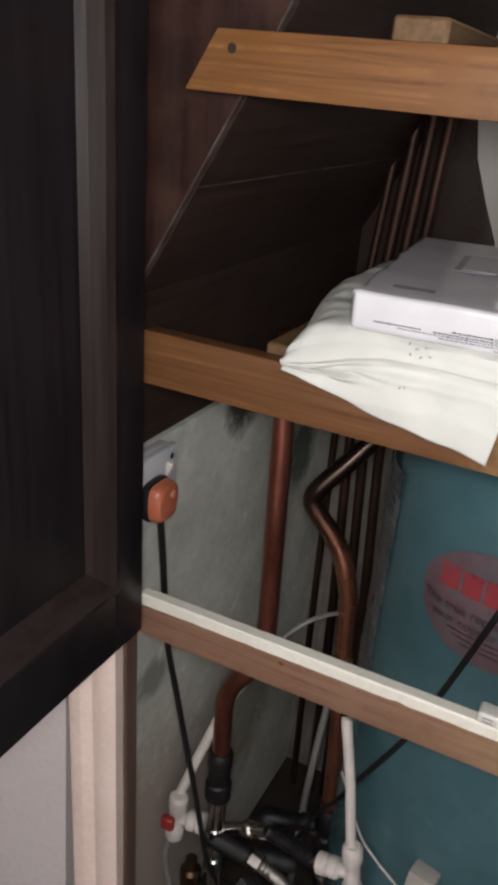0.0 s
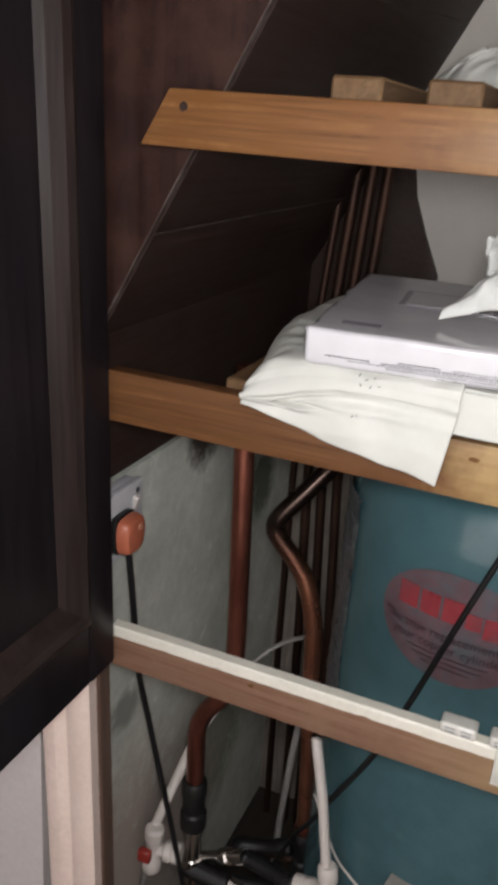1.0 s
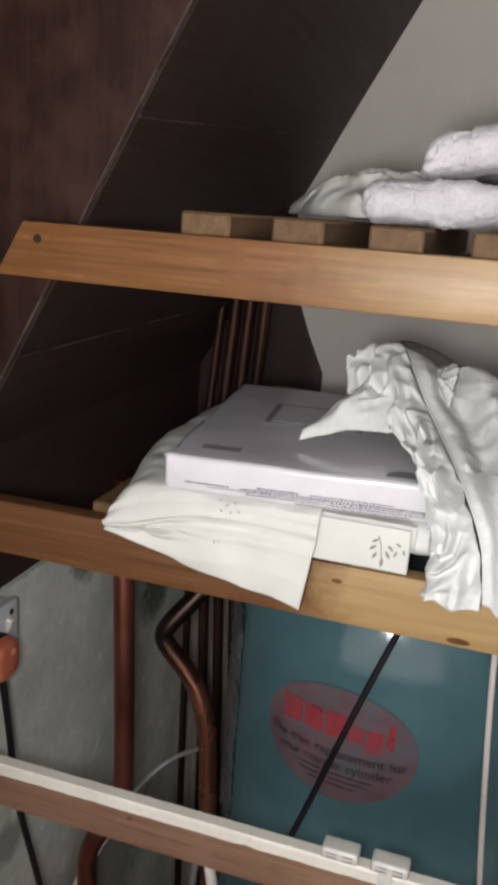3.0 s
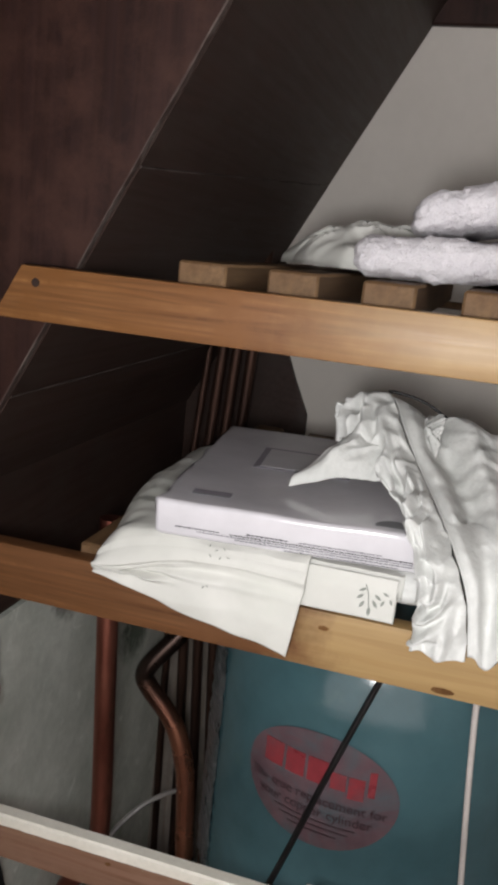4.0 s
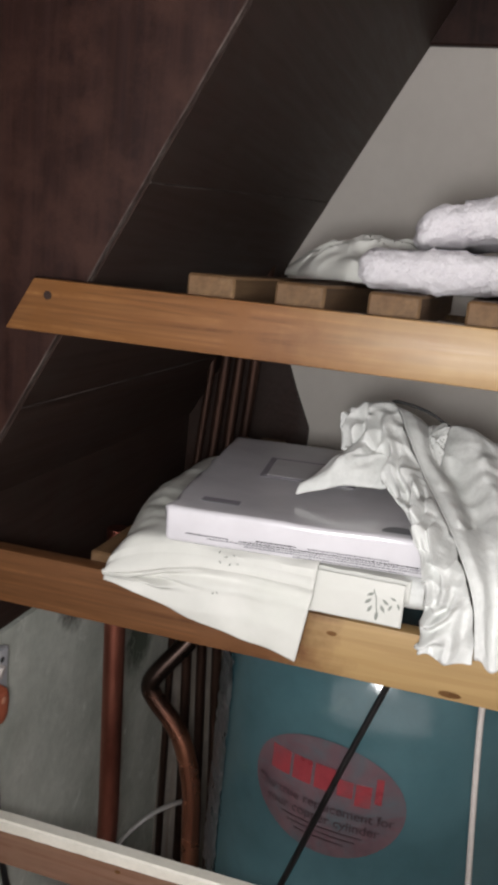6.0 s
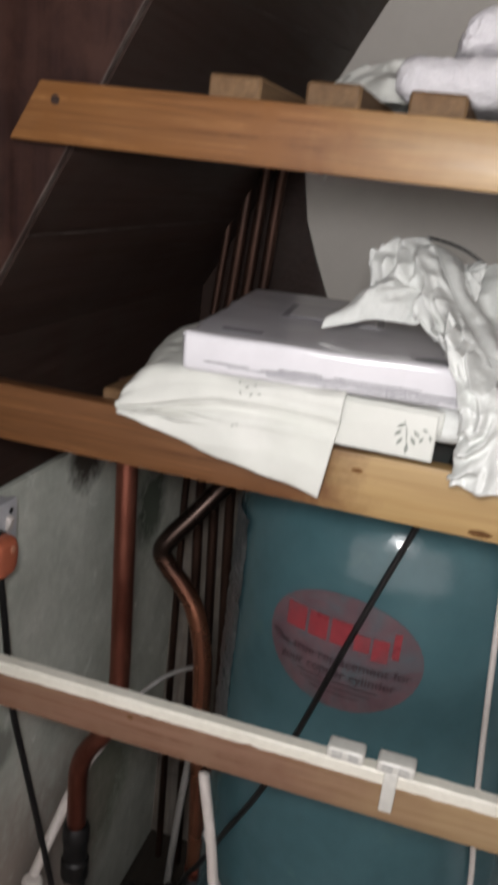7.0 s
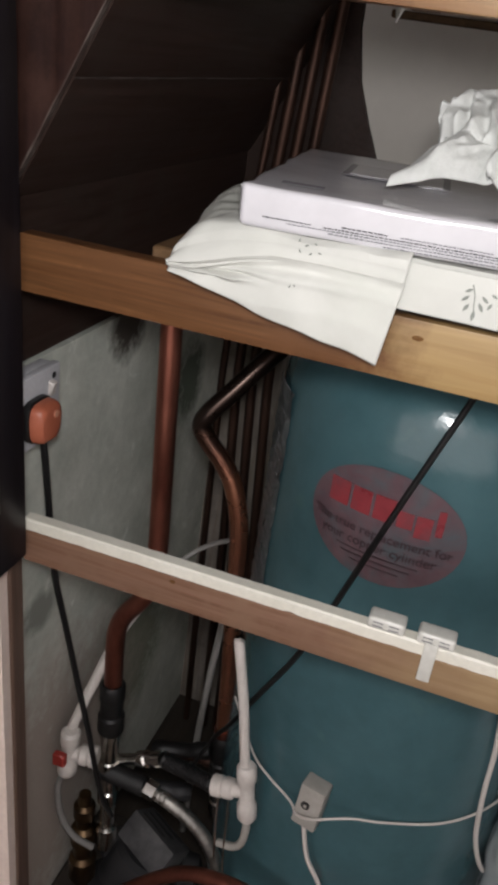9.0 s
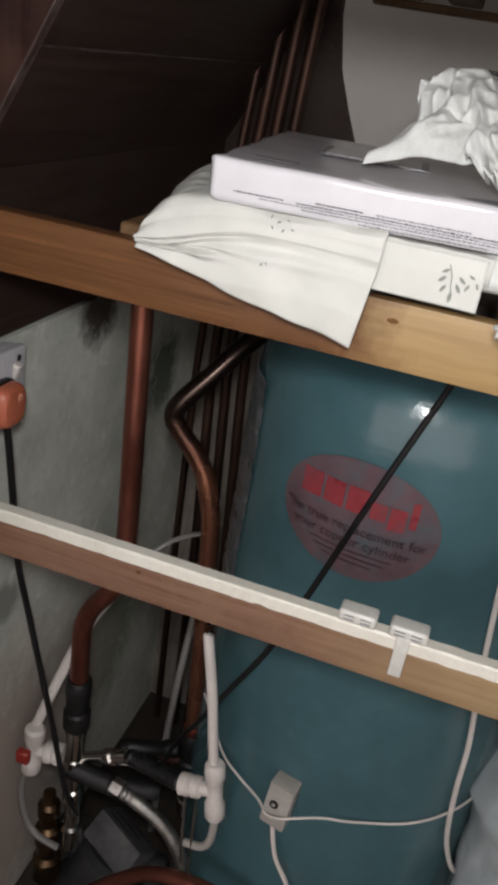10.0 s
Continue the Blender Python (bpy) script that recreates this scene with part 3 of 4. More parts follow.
box(b, (0.073, -0.0052, 0.868), (0.086, -0.0014, 0.913), 0.0015, segments=2)
part("tab", b, CLEAR, second)


# ---- the socket and its plug on the plaster ----
def socket_outlet():
    s = thing("wall_socket", (X_WALL, 0.07, 1.007), "grey white surface mounted switched socket on the plaster", "socket")
    b = B()
    box(b, (X_WALL, 0.010, 0.965), (X_WALL + 0.016, 0.106, 1.051), 0.003, segments=2)
    part("back_box", b, SOCKET, s)
    b = B()
    box(b, (X_WALL + 0.0162, 0.008, 0.9635), (X_WALL + 0.026, 0.108, 1.0525), 0.003, segments=2)
    part("face_plate", b, SOCKET, s)
    b = B()
    box(b, (-0.011, -0.005, -0.009), (0.004, 0.005, 0.009), 0.0015, Matrix.Translation((X_WALL + 0.027, 0.088, 1.026)) @ pose(0, 0, 0, 0, 14, 0))
    part("rocker_switch", b, WHITE_PLASTIC, s)
    b = B()
    sweep(b, [(X_WALL + 0.0255, 0.094, 1.040), (X_WALL + 0.0266, 0.094, 1.040)], 0.004, 12)
    part("screw", b, IRON, s)
    return s


socket_outlet()


def plug():
    p = thing("plug", (X_WALL + 0.03, 0.056, 1.0), "orange mains plug with a black base pushed into the socket", "plug")
    b = B()
    m = Matrix.Translation((X_WALL + 0.0262, 0.053, 1.0015))
    out = []
    for k in range(28):
        a = 2 * math.pi * k / 28
        ca, sa = math.cos(a), math.sin(a)
        y = math.copysign(abs(ca) ** 0.5, ca) * 0.0245
        z = math.copysign(abs(sa) ** 0.5, sa) * 0.0255
        out.append((y * (1 - 0.12 * (z < 0) * abs(z) / 0.0255), z))
    rings = []
    for x, sc in ((0.0128, 0.90), (0.0145, 0.935), (0.022, 0.93), (0.031, 0.87), (0.036, 0.76), (0.0375, 0.55)):
        rings.append([b.verts.new(m @ Vector((x * 0.66, y * sc, z * sc))) for y, z in out])
    for r0, r1 in zip(rings, rings[1:]):
        for k in range(28):
            b.faces.new((r0[k], r0[(k + 1) % 28], r1[(k + 1) % 28], r1[k]))
    b.faces.new(rings[0])
    b.faces.new(rings[-1])
    part("body", b, ORANGE, p)
    b = B()
    rings = [[b.verts.new(m @ Vector((x, y * sc, z * sc))) for y, z in out] for x, sc in ((0.0, 0.97), (0.002, 1.0), (0.0072, 1.0), (0.0084, 0.95))]
    for r0, r1 in zip(rings, rings[1:]):
        for k in range(28):
            b.faces.new((r0[k], r0[(k + 1) % 28], r1[(k + 1) % 28], r1[k]))
    b.faces.new(rings[0])
    b.faces.new(rings[-1])
    part("base", b, BLACK, p, "black plug base")
    b = B()
    sweep(b, [m @ Vector((0.0242, 0.006, 0.010)), m @ Vector((0.0256, 0.006, 0.010))], lambda t: 0.0042, 14)
    part("fuse_cap", b, surface("pale_orange", (0.5, 0.24, 0.16), (0.6, 0.3, 0.2), 0.4), p, "paler round screw cap")
    b = B()
    sweep(b, smooth_line([(-0.3845, 0.056, 0.985), (-0.3845, 0.061, 0.965), (-0.383, 0.071, 0.895), (-0.380, 0.084, 0.789), (-0.372, 0.107, 0.683), (-0.360, 0.127, 0.574),
                          (-0.345, 0.140, 0.475), (-0.335, 0.155, 0.383), (-0.33, 0.175, 0.31), (-0.325, 0.2, 0.25)]), 0.0042, 10)
    part("flex", b, BLACK, p, "black rubber flex")
    return p


plug()

# ---- the hot water cylinder ----
CX, CY, CR = 0.036, 0.369, 0.225


def on_tank(deg, z, lift=0.0):
    a = radians(deg)
    return Vector((CX + (CR + lift) * math.sin(a), CY - (CR + lift) * math.cos(a), z))


def wrap(bm, lift):
    """Bends flat verts (x: arc metres, y: thickness, z) onto the tank."""
    for v in bm.verts:
        v.co = on_tank(math.degrees(v.co.x / CR), v.co.z, lift + v.co.y)


def words(text, size, extrude=0.0):
    c = bpy.data.curves.new("words", "FONT")
    c.body, c.size, c.align_x, c.align_y = text, size, "CENTER", "CENTER"
    ob = new("words", c)
    bpy.context.view_layer.update()
    me = bpy.data.meshes.new_from_object(ob.evaluated_get(bpy.context.evaluated_depsgraph_get()))
    bpy.data.objects.remove(ob)
    b = B()
    b.from_mesh(me)
    bpy.data.meshes.remove(me)
    for v in b.verts:
        v.co = Vector((v.co.x, 0, v.co.y))
    return b


def tank():
    t = thing("hot_water_cylinder", (CX, CY, 0), "teal foam jacketed hot water cylinder with a round sticker", "water cylinder")
    b = B()
    prof = [(0.0, 0.03), (CR - 0.01, 0.03), (CR, 0.045)] + [(CR, 0.045 + 0.1 * k) for k in range(1, 10)] + [(CR - 0.08 * (1 - math.cos(radians(a))), 1.01 + 0.12 * math.sin(radians(a))) for a in range(0, 85, 7)] + [(CR * 0.55, 1.135), (0.0, 1.14)]
    seg = 96
    rings = []
    for r, z in prof:
        if r == 0:
            rings.append([b.verts.new((CX, CY, z))])
            continue
        rings.append([b.verts.new((CX + (r + 0.0012 * noise.noise(Vector((math.cos(a) * 2, math.sin(a) * 2, z * 5)))) * math.sin(a), CY - r * math.cos(a), z)) for a in [2 * math.pi * k / seg for k in range(seg)]])
    for p, q in zip(rings, rings[1:]):
        for k in range(seg):
            j = (k + 1) % seg
            if len(p) == 1:
                b.faces.new((p[0], q[k], q[j]))
            elif len(q) == 1:
                b.faces.new((p[k], p[j], q[0]))
            else:
                b.faces.new((p[k], p[j], q[j], q[k]))
    part("jacket", b, TEAL, t)
    b = B()
    sweep(b, [(CX, CY, 0.0), (CX, CY, 0.032)], CR * 0.96, 48)
    part("base", b, FLOORBOARD, t)
    # round sticker with print
    mid = radians(-10) * CR
    b = B()
    rim, mids = [], []
    n = 48
    for rr in (0.08, 0.2, 0.32, 0.44, 0.56, 0.67, 0.78, 0.89, 1.0):
        mids.append([b.verts.new((mid + 0.095 * rr * math.cos(2 * math.pi * k / n), 0, 0.935 + 0.072 * rr * math.sin(2 * math.pi * k / n))) for k in range(n)])
    b.faces.new(mids[0])
    for p, q in zip(mids, mids[1:]):
        for k in range(n):
            b.faces.new((p[k], p[(k + 1) % n], q[(k + 1) % n], q[k]))
    wrap(b, 0.0020)
    disc = part("sticker", b, STICKER, t, "faded pink oval sticker")
    # brand shown as plain red blocks
    for x0, w, z0, h in ((-0.071, 0.026, 0.945, 0.030), (-0.041, 0.024, 0.945, 0.030), (-0.013, 0.024, 0.945, 0.030), (0.015, 0.018, 0.945, 0.020), (0.036, 0.018, 0.938, 0.027), (0.058, 0.008, 0.945, 0.032)):
        b = B()
        box(b, (mid + x0, -0.0002, z0), (mid + x0 + w, 0.0004, z0 + h))
        bmesh.ops.subdivide_edges(b, edges=[e for e in b.edges if e.calc_length() > 0.015], cuts=3, use_grid_fill=True)
        wrap(b, 0.0027)
        part("red_block", b, STICKER_RED, disc, smooth=False)
    for text, z, size in (("The true replacement for", 0.925, 0.0165), ("your copper cylinder", 0.909, 0.0165)):
        b = words(text, size)
        for v in b.verts:
            v.co.x += mid - 0.002
            v.co.z += z
        wrap(b, 0.0042)
        part("print_line", b, STICKER_DARK, disc, smooth=False)
    for z, w in ((0.896, 0.10), (0.889, 0.085), (0.882, 0.06)):
        b = B()
        box(b, (mid - w / 2, 0, z), (mid + w / 2, 0.0003, z + 0.0014))
        bmesh.ops.subdivide_edges(b, edges=[e for e in b.edges if e.calc_length() > 0.03], cuts=8)
        wrap(b, 0.0027)
        part("print_bar", b, STICKER_DARK, disc, smooth=False)
    # long data label down the side
    b = B()
    a0, a1 = radians(-78) * CR, radians(-54) * CR
    sheet(b, 12, 60, lambda u, v: (a0 + (a1 - a0) * u + 0.004 * noise.noise(Vector((u, v * 9, 1))) * (u > 0.9), 0.0045 * abs(noise.noise(Vector((u * 4, v * 13, 4)))) + 0.002 * abs(noise.noise(Vector((u * 9, v * 40, 2)))), 0.70 + 0.33 * v))
    wrap(b, 0.0012)
    side = part("data_label", b, PAPER_LABEL, t, "wrinkled grey paper data label")
    for k in range(19):
        z = 0.742 + 0.0158 * k + random.uniform(0, 0.004)
        w = random.uniform(0.35, 0.85)
        b = B()
        box(b, (a1 - 0.008 - (a1 - a0) * w * 0.8, 0, z), (a1 - 0.008, 0.0003, z + 0.0022))
        bmesh.ops.subdivide_edges(b, edges=[e for e in b.edges if e.calc_length() > 0.02], cuts=4)
        wrap(b, 0.0037)
        part("print_bar", b, GREY_INK, side, smooth=False)
    return t


tank()

# thermostat on the tank and its leads
th = thing("cylinder_thermostat", tuple(on_tank(-11, 0.505)), "small grey beige thermostat box strapped to the cylinder", "thermostat")
m = Matrix.Translation(on_tank(-11, 0.507)) @ pose(0, 0, 0, 0, 0, -11) @ pose(0, 0, 0, 0, 4, 0)
b = B()
box(b, (-0.0175, -0.026, -0.036), (0.0175, 0.001, 0.036), 0.003, m, segments=2)
part("case", b, GREY_BOX, th)
b = B()
sweep(b, [m @ Vector((-0.004, -0.0255, 0.004)), m @ Vector((-0.004, -0.0275, 0.004))], 0.0062, 20)
dial = part("dial", b, BLACK, th, "black adjusting dial")
b = B()
sweep(b, [m @ Vector((-0.004, -0.0277, 0.004)), m @ Vector((-0.004, -0.0283, 0.004))], 0.0027, 14)
part("dial_slot", b, GREY_BOX, dial)


def wire(name, label, pts, r, mat, category="cable"):
    b = B()
    sweep(b, smooth_line(pts), r, 10)
    return solo(name, b, mat, label, category)


wire("sensor_strap", "thin white wire strung round the cylinder", [on_tank(-62, 0.52, 0.004), on_tank(-39.5, 0.499, 0.006), on_tank(-29.1, 0.492, 0.008), on_tank(-18.5, 0.489, 0.014), on_tank(-13.5, 0.491, 0.029), on_tank(-8.7, 0.4985, 0.0305),
                                                              on_tank(-4, 0.509, 0.027), on_tank(3, 0.511, 0.014), on_tank(12.6, 0.509, 0.006), on_tank(31.2, 0.511, 0.005), on_tank(47.1, 0.514, 0.005), on_tank(62, 0.519, 0.005), on_tank(78, 0.53, 0.005)], 0.0017, WHITE_PLASTIC)
wire("thermostat_lead", "white lead hanging from the thermostat", [on_tank(-11.8, 0.470, 0.012), on_tank(-11.4, 0.455, 0.014), on_tank(-8.2, 0.407, 0.014), on_tank(-2.4, 0.365, 0.012), on_tank(4, 0.29, 0.008), on_tank(8, 0.2, 0.006)], 0.0033, WHITE_PLASTIC)
wire("white_cable", "white cable hanging down in front of the cylinder", [on_tank(27, 1.19, 0.03), on_tank(29.5, 1.12, 0.012), on_tank(31, 1.05, 0.006), on_tank(34.8, 0.90, 0.005), on_tank(39.5, 0.75, 0.005), on_tank(44.2, 0.642, 0.006),
                                                                      on_tank(45.6, 0.559, 0.007), on_tank(49.2, 0.468, 0.008), on_tank(57, 0.392, 0.012), on_tank(66, 0.35, 0.02), on_tank(75, 0.31, 0.02)], 0.0036, WHITE_PLASTIC)
wire("black_cable", "black flex slanting across the cylinder", [(0.085, 0.10, 1.215), (0.072, 0.12, 1.165), on_tank(5, 1.109, 0.006), on_tank(-1.5, 1.03, 0.005), on_tank(-8.2, 0.946, 0.005), on_tank(-18.7, 0.811, 0.005), on_tank(-28, 0.708, 0.006),
                                                         on_tank(-44.6, 0.577, 0.007), on_tank(-58, 0.48, 0.010), on_tank(-75, 0.38, 0.02), (-0.24, 0.33, 0.27)], 0.0037, BLACK)


# ---- pipes ----
def pipe(label, pts, r, bend, mat=COPPER, name="copper_pipe", group=""):
    b = B()
    sweep(b, bent(pts, bend), r, 20)
    return solo(name, b, mat, label, "pipe", group=group)


pipe("upright copper pipe close to the plaster with an offset below", [(-0.304, 0.20, 1.19), (-0.2895, 0.20, 0.79), (-0.2905, 0.20, 0.712), (-0.3425, 0.20, 0.638), (-0.339, 0.20, 0.49)], 0.0137, 0.036)
run = smooth_line([(-0.200, 0.43, 1.040), (-0.231, 0.40, 1.005), (-0.263, 0.372, 0.962), (-0.292, 0.349, 0.924), (-0.2985, 0.345, 0.903), (-0.286, 0.345, 0.883), (-0.263, 0.345, 0.859), (-0.244, 0.345, 0.832),
                   (-0.230, 0.345, 0.793), (-0.220, 0.345, 0.742), (-0.214, 0.345, 0.651), (-0.204, 0.345, 0.516), (-0.195, 0.345, 0.36), (-0.192, 0.345, 0.32)], 8)
b = B()
sweep(b, run, 0.0143, 24)
solo("copper_pipe", b, COPPER_BURNT, "thick copper pipe cranked round the cylinder, scorched above its elbow", "pipe")
# upright pipes at the back, in the darker copper
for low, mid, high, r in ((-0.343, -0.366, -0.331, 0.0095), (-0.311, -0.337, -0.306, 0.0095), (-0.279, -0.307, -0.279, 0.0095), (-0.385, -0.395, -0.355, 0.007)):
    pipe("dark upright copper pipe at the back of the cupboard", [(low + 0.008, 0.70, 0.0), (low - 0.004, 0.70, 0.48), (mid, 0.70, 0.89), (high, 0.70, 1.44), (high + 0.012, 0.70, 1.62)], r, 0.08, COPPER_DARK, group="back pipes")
pipe("copper pipe bent low across the front of the cylinder", [(-0.33, 0.17, 0.0), (-0.30, 0.16, 0.11), (-0.245, 0.15, 0.19), (-0.175, 0.14, 0.272), (-0.11, 0.125, 0.306), (-0.03, 0.108, 0.322), (0.10, 0.104, 0.31), (0.24, 0.11, 0.25), (0.30, 0.13, 0.0)], 0.0112, 0.06)


# ---- plumbing at the foot of the cupboard ----
def lathe(b, start, end, profile, seg=20):
    """A turned shape between two points; profile holds pairs of (way along, radius)."""
    s, e = Vector(start), Vector(end)
    t = (e - s).normalized()
    u = t.orthogonal().normalized()
    w = t.cross(u)
    rings = [[b.verts.new(s.lerp(e, f) + (u * math.cos(a) + w * math.sin(a)) * r) for a in [2 * math.pi * k / seg for k in range(seg)]] for f, r in profile]
    for p, q in zip(rings, rings[1:]):
        for k in range(seg):
            b.faces.new((p[k], p[(k + 1) % seg], q[(k + 1) % seg], q[k]))
    b.faces.new(rings[0][::-1])
    b.faces.new(rings[-1])


NUT = [(0, 0.8), (0.04, 1.0), (0.22, 1.0), (0.25, 0.86), (0.72, 0.86), (0.75, 1.0), (0.96, 1.0), (1, 0.8)]


def fat(r, prof=NUT):
    return [(f, k * r) for f, k in prof]


def connector(label, top, bottom, r):
    c = thing("pipe_connector", bottom, label, "pipe fitting", "pipe connectors")
    top, bottom = Vector(top), Vector(bottom)
    mid = top.lerp(bottom, 0.5)
    b = B()
    lathe(b, top, mid, [(0, 0.85 * r), (0.05, r), (0.3, r), (0.34, 0.9 * r), (0.62, 0.9 * r), (0.66, 1.06 * r), (0.95, 1.06 * r), (1, 0.9 * r)])
    part("sleeve", b, BLACK, c, "black plastic sleeve")
    b = B()
    lathe(b, mid, mid.lerp(bottom, 0.12), [(0, 0.82 * r), (1, 0.82 * r)])
    part("bright_ring", b, CHROME, c)
    b = B()
    lathe(b, mid.lerp(bottom, 0.12), bottom, [(0, 0.74 * r), (0.55, 0.74 * r), (0.58, 0.9 * r), (0.8, 0.9 * r), (0.83, 0.7 * r), (1, 0.7 * r)])
    part("tail", b, CHROME, c, "tarnished chrome tail")
    return c


connector("black sleeved connector below the upright pipe", (-0.3395, 0.20, 0.524), (-0.336, 0.20, 0.335), 0.0192)
connector("black sleeved connector below the cranked pipe", (-0.1945, 0.345, 0.355), (-0.186, 0.345, 0.17), 0.0192)
b = B()
lathe(b, (-0.1955, 0.345, 0.370), (-0.1948, 0.345, 0.354), [(0, 0.0165), (0.2, 0.0175), (0.8, 0.0175), (1, 0.0165)])
solo("compression_ring", b, COPPER, "copper ring on top of the sleeve", "pipe fitting")


def push_fit_valve(label, centre, up, side, red=False, k=1.0):
    """A white push-fit tee: an upright barrel and an arm."""
    c = Vector(centre)
    v = thing("push_fit_tee", centre, label, "pipe fitting", "push fit tees")
    b = B()
    lathe(b, c + Vector(up), c - Vector(up), fat(0.0195 * k, [(0, 0.75), (0.05, 1.0), (0.26, 1.0), (0.32, 0.8), (0.66, 0.8), (0.72, 1.0), (0.94, 1.0), (1, 0.75)]))
    part("barrel", b, WHITE_PLASTIC, v)
    b = B()
    lathe(b, c, c + Vector(side), fat(0.0205 * k, [(0, 0.6), (0.35, 0.7), (0.42, 1.0), (0.62, 1.02), (0.68, 0.86), (0.74, 1.05), (0.96, 1.05), (1, 0.7)]))
    part("arm", b, WHITE_PLASTIC, v)
    if red:
        b = B()
        box(b, (c.x - 0.014, c.y - 0.026, c.z - 0.008), (c.x + 0.006, c.y - 0.014, c.z + 0.014), 0.002)
        part("collet_clip", b, RED_PLASTIC, v, "red locking clip")
    return v


TEE = (-0.103, 0.160, 0.454)
push_fit_valve("white plastic push fit tee with a red clip", (-0.386, 0.16, 0.400), (0.002, 0, 0.045), (0.046, 0.01, 0.0), True, 0.78)
push_fit_valve("white plastic push fit tee beside the cylinder", TEE, (-0.007, 0, 0.050), (-0.052, 0.004, -0.014), False, 0.74)


def plastic_pipe(label, pts, r, mat=WHITE_PLASTIC):
    b = B()
    sweep(b, smooth_line(pts), r, 14)
    return solo("plastic_pipe", b, mat, label, "pipe", group="plastic pipes")


plastic_pipe("white plastic pipe slanting behind the copper pipe", [(-0.390, 0.165, 0.43), (-0.370, 0.19, 0.51), (-0.345, 0.225, 0.60), (-0.315, 0.27, 0.66)], 0.0078)
wire("clear_tube", "thin clouded tube looping behind the copper pipes", [(-0.330, 0.25, 0.635), (-0.300, 0.28, 0.69), (-0.272, 0.30, 0.722), (-0.250, 0.33, 0.728), (-0.232, 0.362, 0.722)], 0.0036, DULL_TUBE)
plastic_pipe("white plastic pipe rising beside the cylinder", [(-0.110, 0.16, 0.49), (-0.119, 0.162, 0.54), (-0.131, 0.165, 0.61), (-0.148, 0.166, 0.692), (-0.150, 0.168, 0.705)], lambda t: 0.0072 * min(1, 0.25 + 6 * (1 - t)))
plastic_pipe("clouded grey plastic pipe set deep behind the bright pipe", [(-0.235, 0.42, 0.66), (-0.246, 0.42, 0.517), (-0.256, 0.42, 0.38), (-0.263, 0.42, 0.23), (-0.266, 0.42, 0.0)], 0.0065, DULL_TUBE)
plastic_pipe("thin clouded plastic tube curling from the tee", [(-0.392, 0.16, 0.36), (-0.402, 0.16, 0.318), (-0.395, 0.16, 0.262), (-0.372, 0.16, 0.225), (-0.34, 0.17, 0.20)], 0.0055, DULL_TUBE)
plastic_pipe("dull grey plastic pipe curling under the tee", [(-0.097, 0.16, 0.41), (-0.095, 0.16, 0.385), (-0.098, 0.162, 0.352), (-0.110, 0.165, 0.332), (-0.135, 0.17, 0.322)], 0.006, GREY_BOX)
for dx in (0, 0.016):
    wire("bright_wire", "thin bright wire hanging under the tee", [(-0.145 + dx, 0.165, 0.425), (-0.143 + dx, 0.165, 0.39), (-0.139 + dx, 0.163, 0.335 - dx), (-0.134 + dx, 0.16, 0.29 - dx)], 0.0017, CHROME)

# motorised valve arm, hose and pump
arm = thing("mixing_valve", (-0.30, 0.22, 0.33), "dark lagged valve assembly between the two pipes", "valve")
b = B()
lathe(b, (-0.348, 0.200, 0.345), (-0.262, 0.180, 0.366), [(0, 0.012), (0.05, 0.016)] + [(0.08 + 0.021 * k, 0.0165 if k % 2 else 0.0150) for k in range(42)] + [(1, 0.012)])
part("lagged_arm", b, BLACK, arm, "black lagging")
b = B()
lathe(b, (-0.336, 0.215, 0.356), (-0.236, 0.172, 0.444), [(0, 0.008), (0.5, 0.009), (0.55, 0.013), (0.7, 0.013), (0.72, 0.0095), (0.85, 0.0095), (0.87, 0.0125), (1, 0.0125)])
part("union", b, CHROME, arm, "bright compression union")
b = B()
lathe(b, (-0.238, 0.172, 0.444), (-0.156, 0.165, 0.438), [(0, 0.010), (0.03, 0.012)] + [(0.06 + 0.0225 * k, 0.0125 if k % 2 else 0.0114) for k in range(40)] + [(0.97, 0.012), (1, 0.010)])
part("lagged_barrel", b, BLACK, arm, "black lagging")

# dark lagged pipes and nuts lying behind the valve
for label, start, end, r, mat in (("dark lagged pipe with a nut at each end", (-0.315, 0.335, 0.275), (-0.215, 0.352, 0.300), 0.015, BLACK), ("tarnished low pipe between two nuts", (-0.33, 0.40, 0.215), (-0.205, 0.405, 0.225), 0.014, COPPER_DARK),
                                  ("dark lagged pipe with a nut at each end", (-0.345, 0.30, 0.215), (-0.235, 0.335, 0.205), 0.016, IRON)):
    b = B()
    lathe(b, start, end, fat(r))
    solo("lagged_pipe", b, mat, label, "pipe", group="lagged pipes")

hose = thing("braided_hose", (-0.26, 0.18, 0.365), "braided steel hose arching down to the pump", "hose")
b = B()
lathe(b, (-0.264, 0.179, 0.367), (-0.243, 0.177, 0.364), [(0, 0.0125), (0.08, 0.0145), (0.92, 0.0145), (1, 0.012)], 6)
part("ferrule", b, CHROME, hose, "bright crimped ferrule")
b = B()
sweep(b, smooth_line([(-0.246, 0.177, 0.364), (-0.222, 0.176, 0.357), (-0.180, 0.175, 0.336), (-0.150, 0.173, 0.305), (-0.131, 0.170, 0.262), (-0.128, 0.165, 0.20), (-0.14, 0.165, 0.13), (-0.18, 0.2, 0.08)], 12), lambda t: 0.0105 + 0.0007 * math.sin(t * 190), 18)
part("braid", b, BRAID, hose)

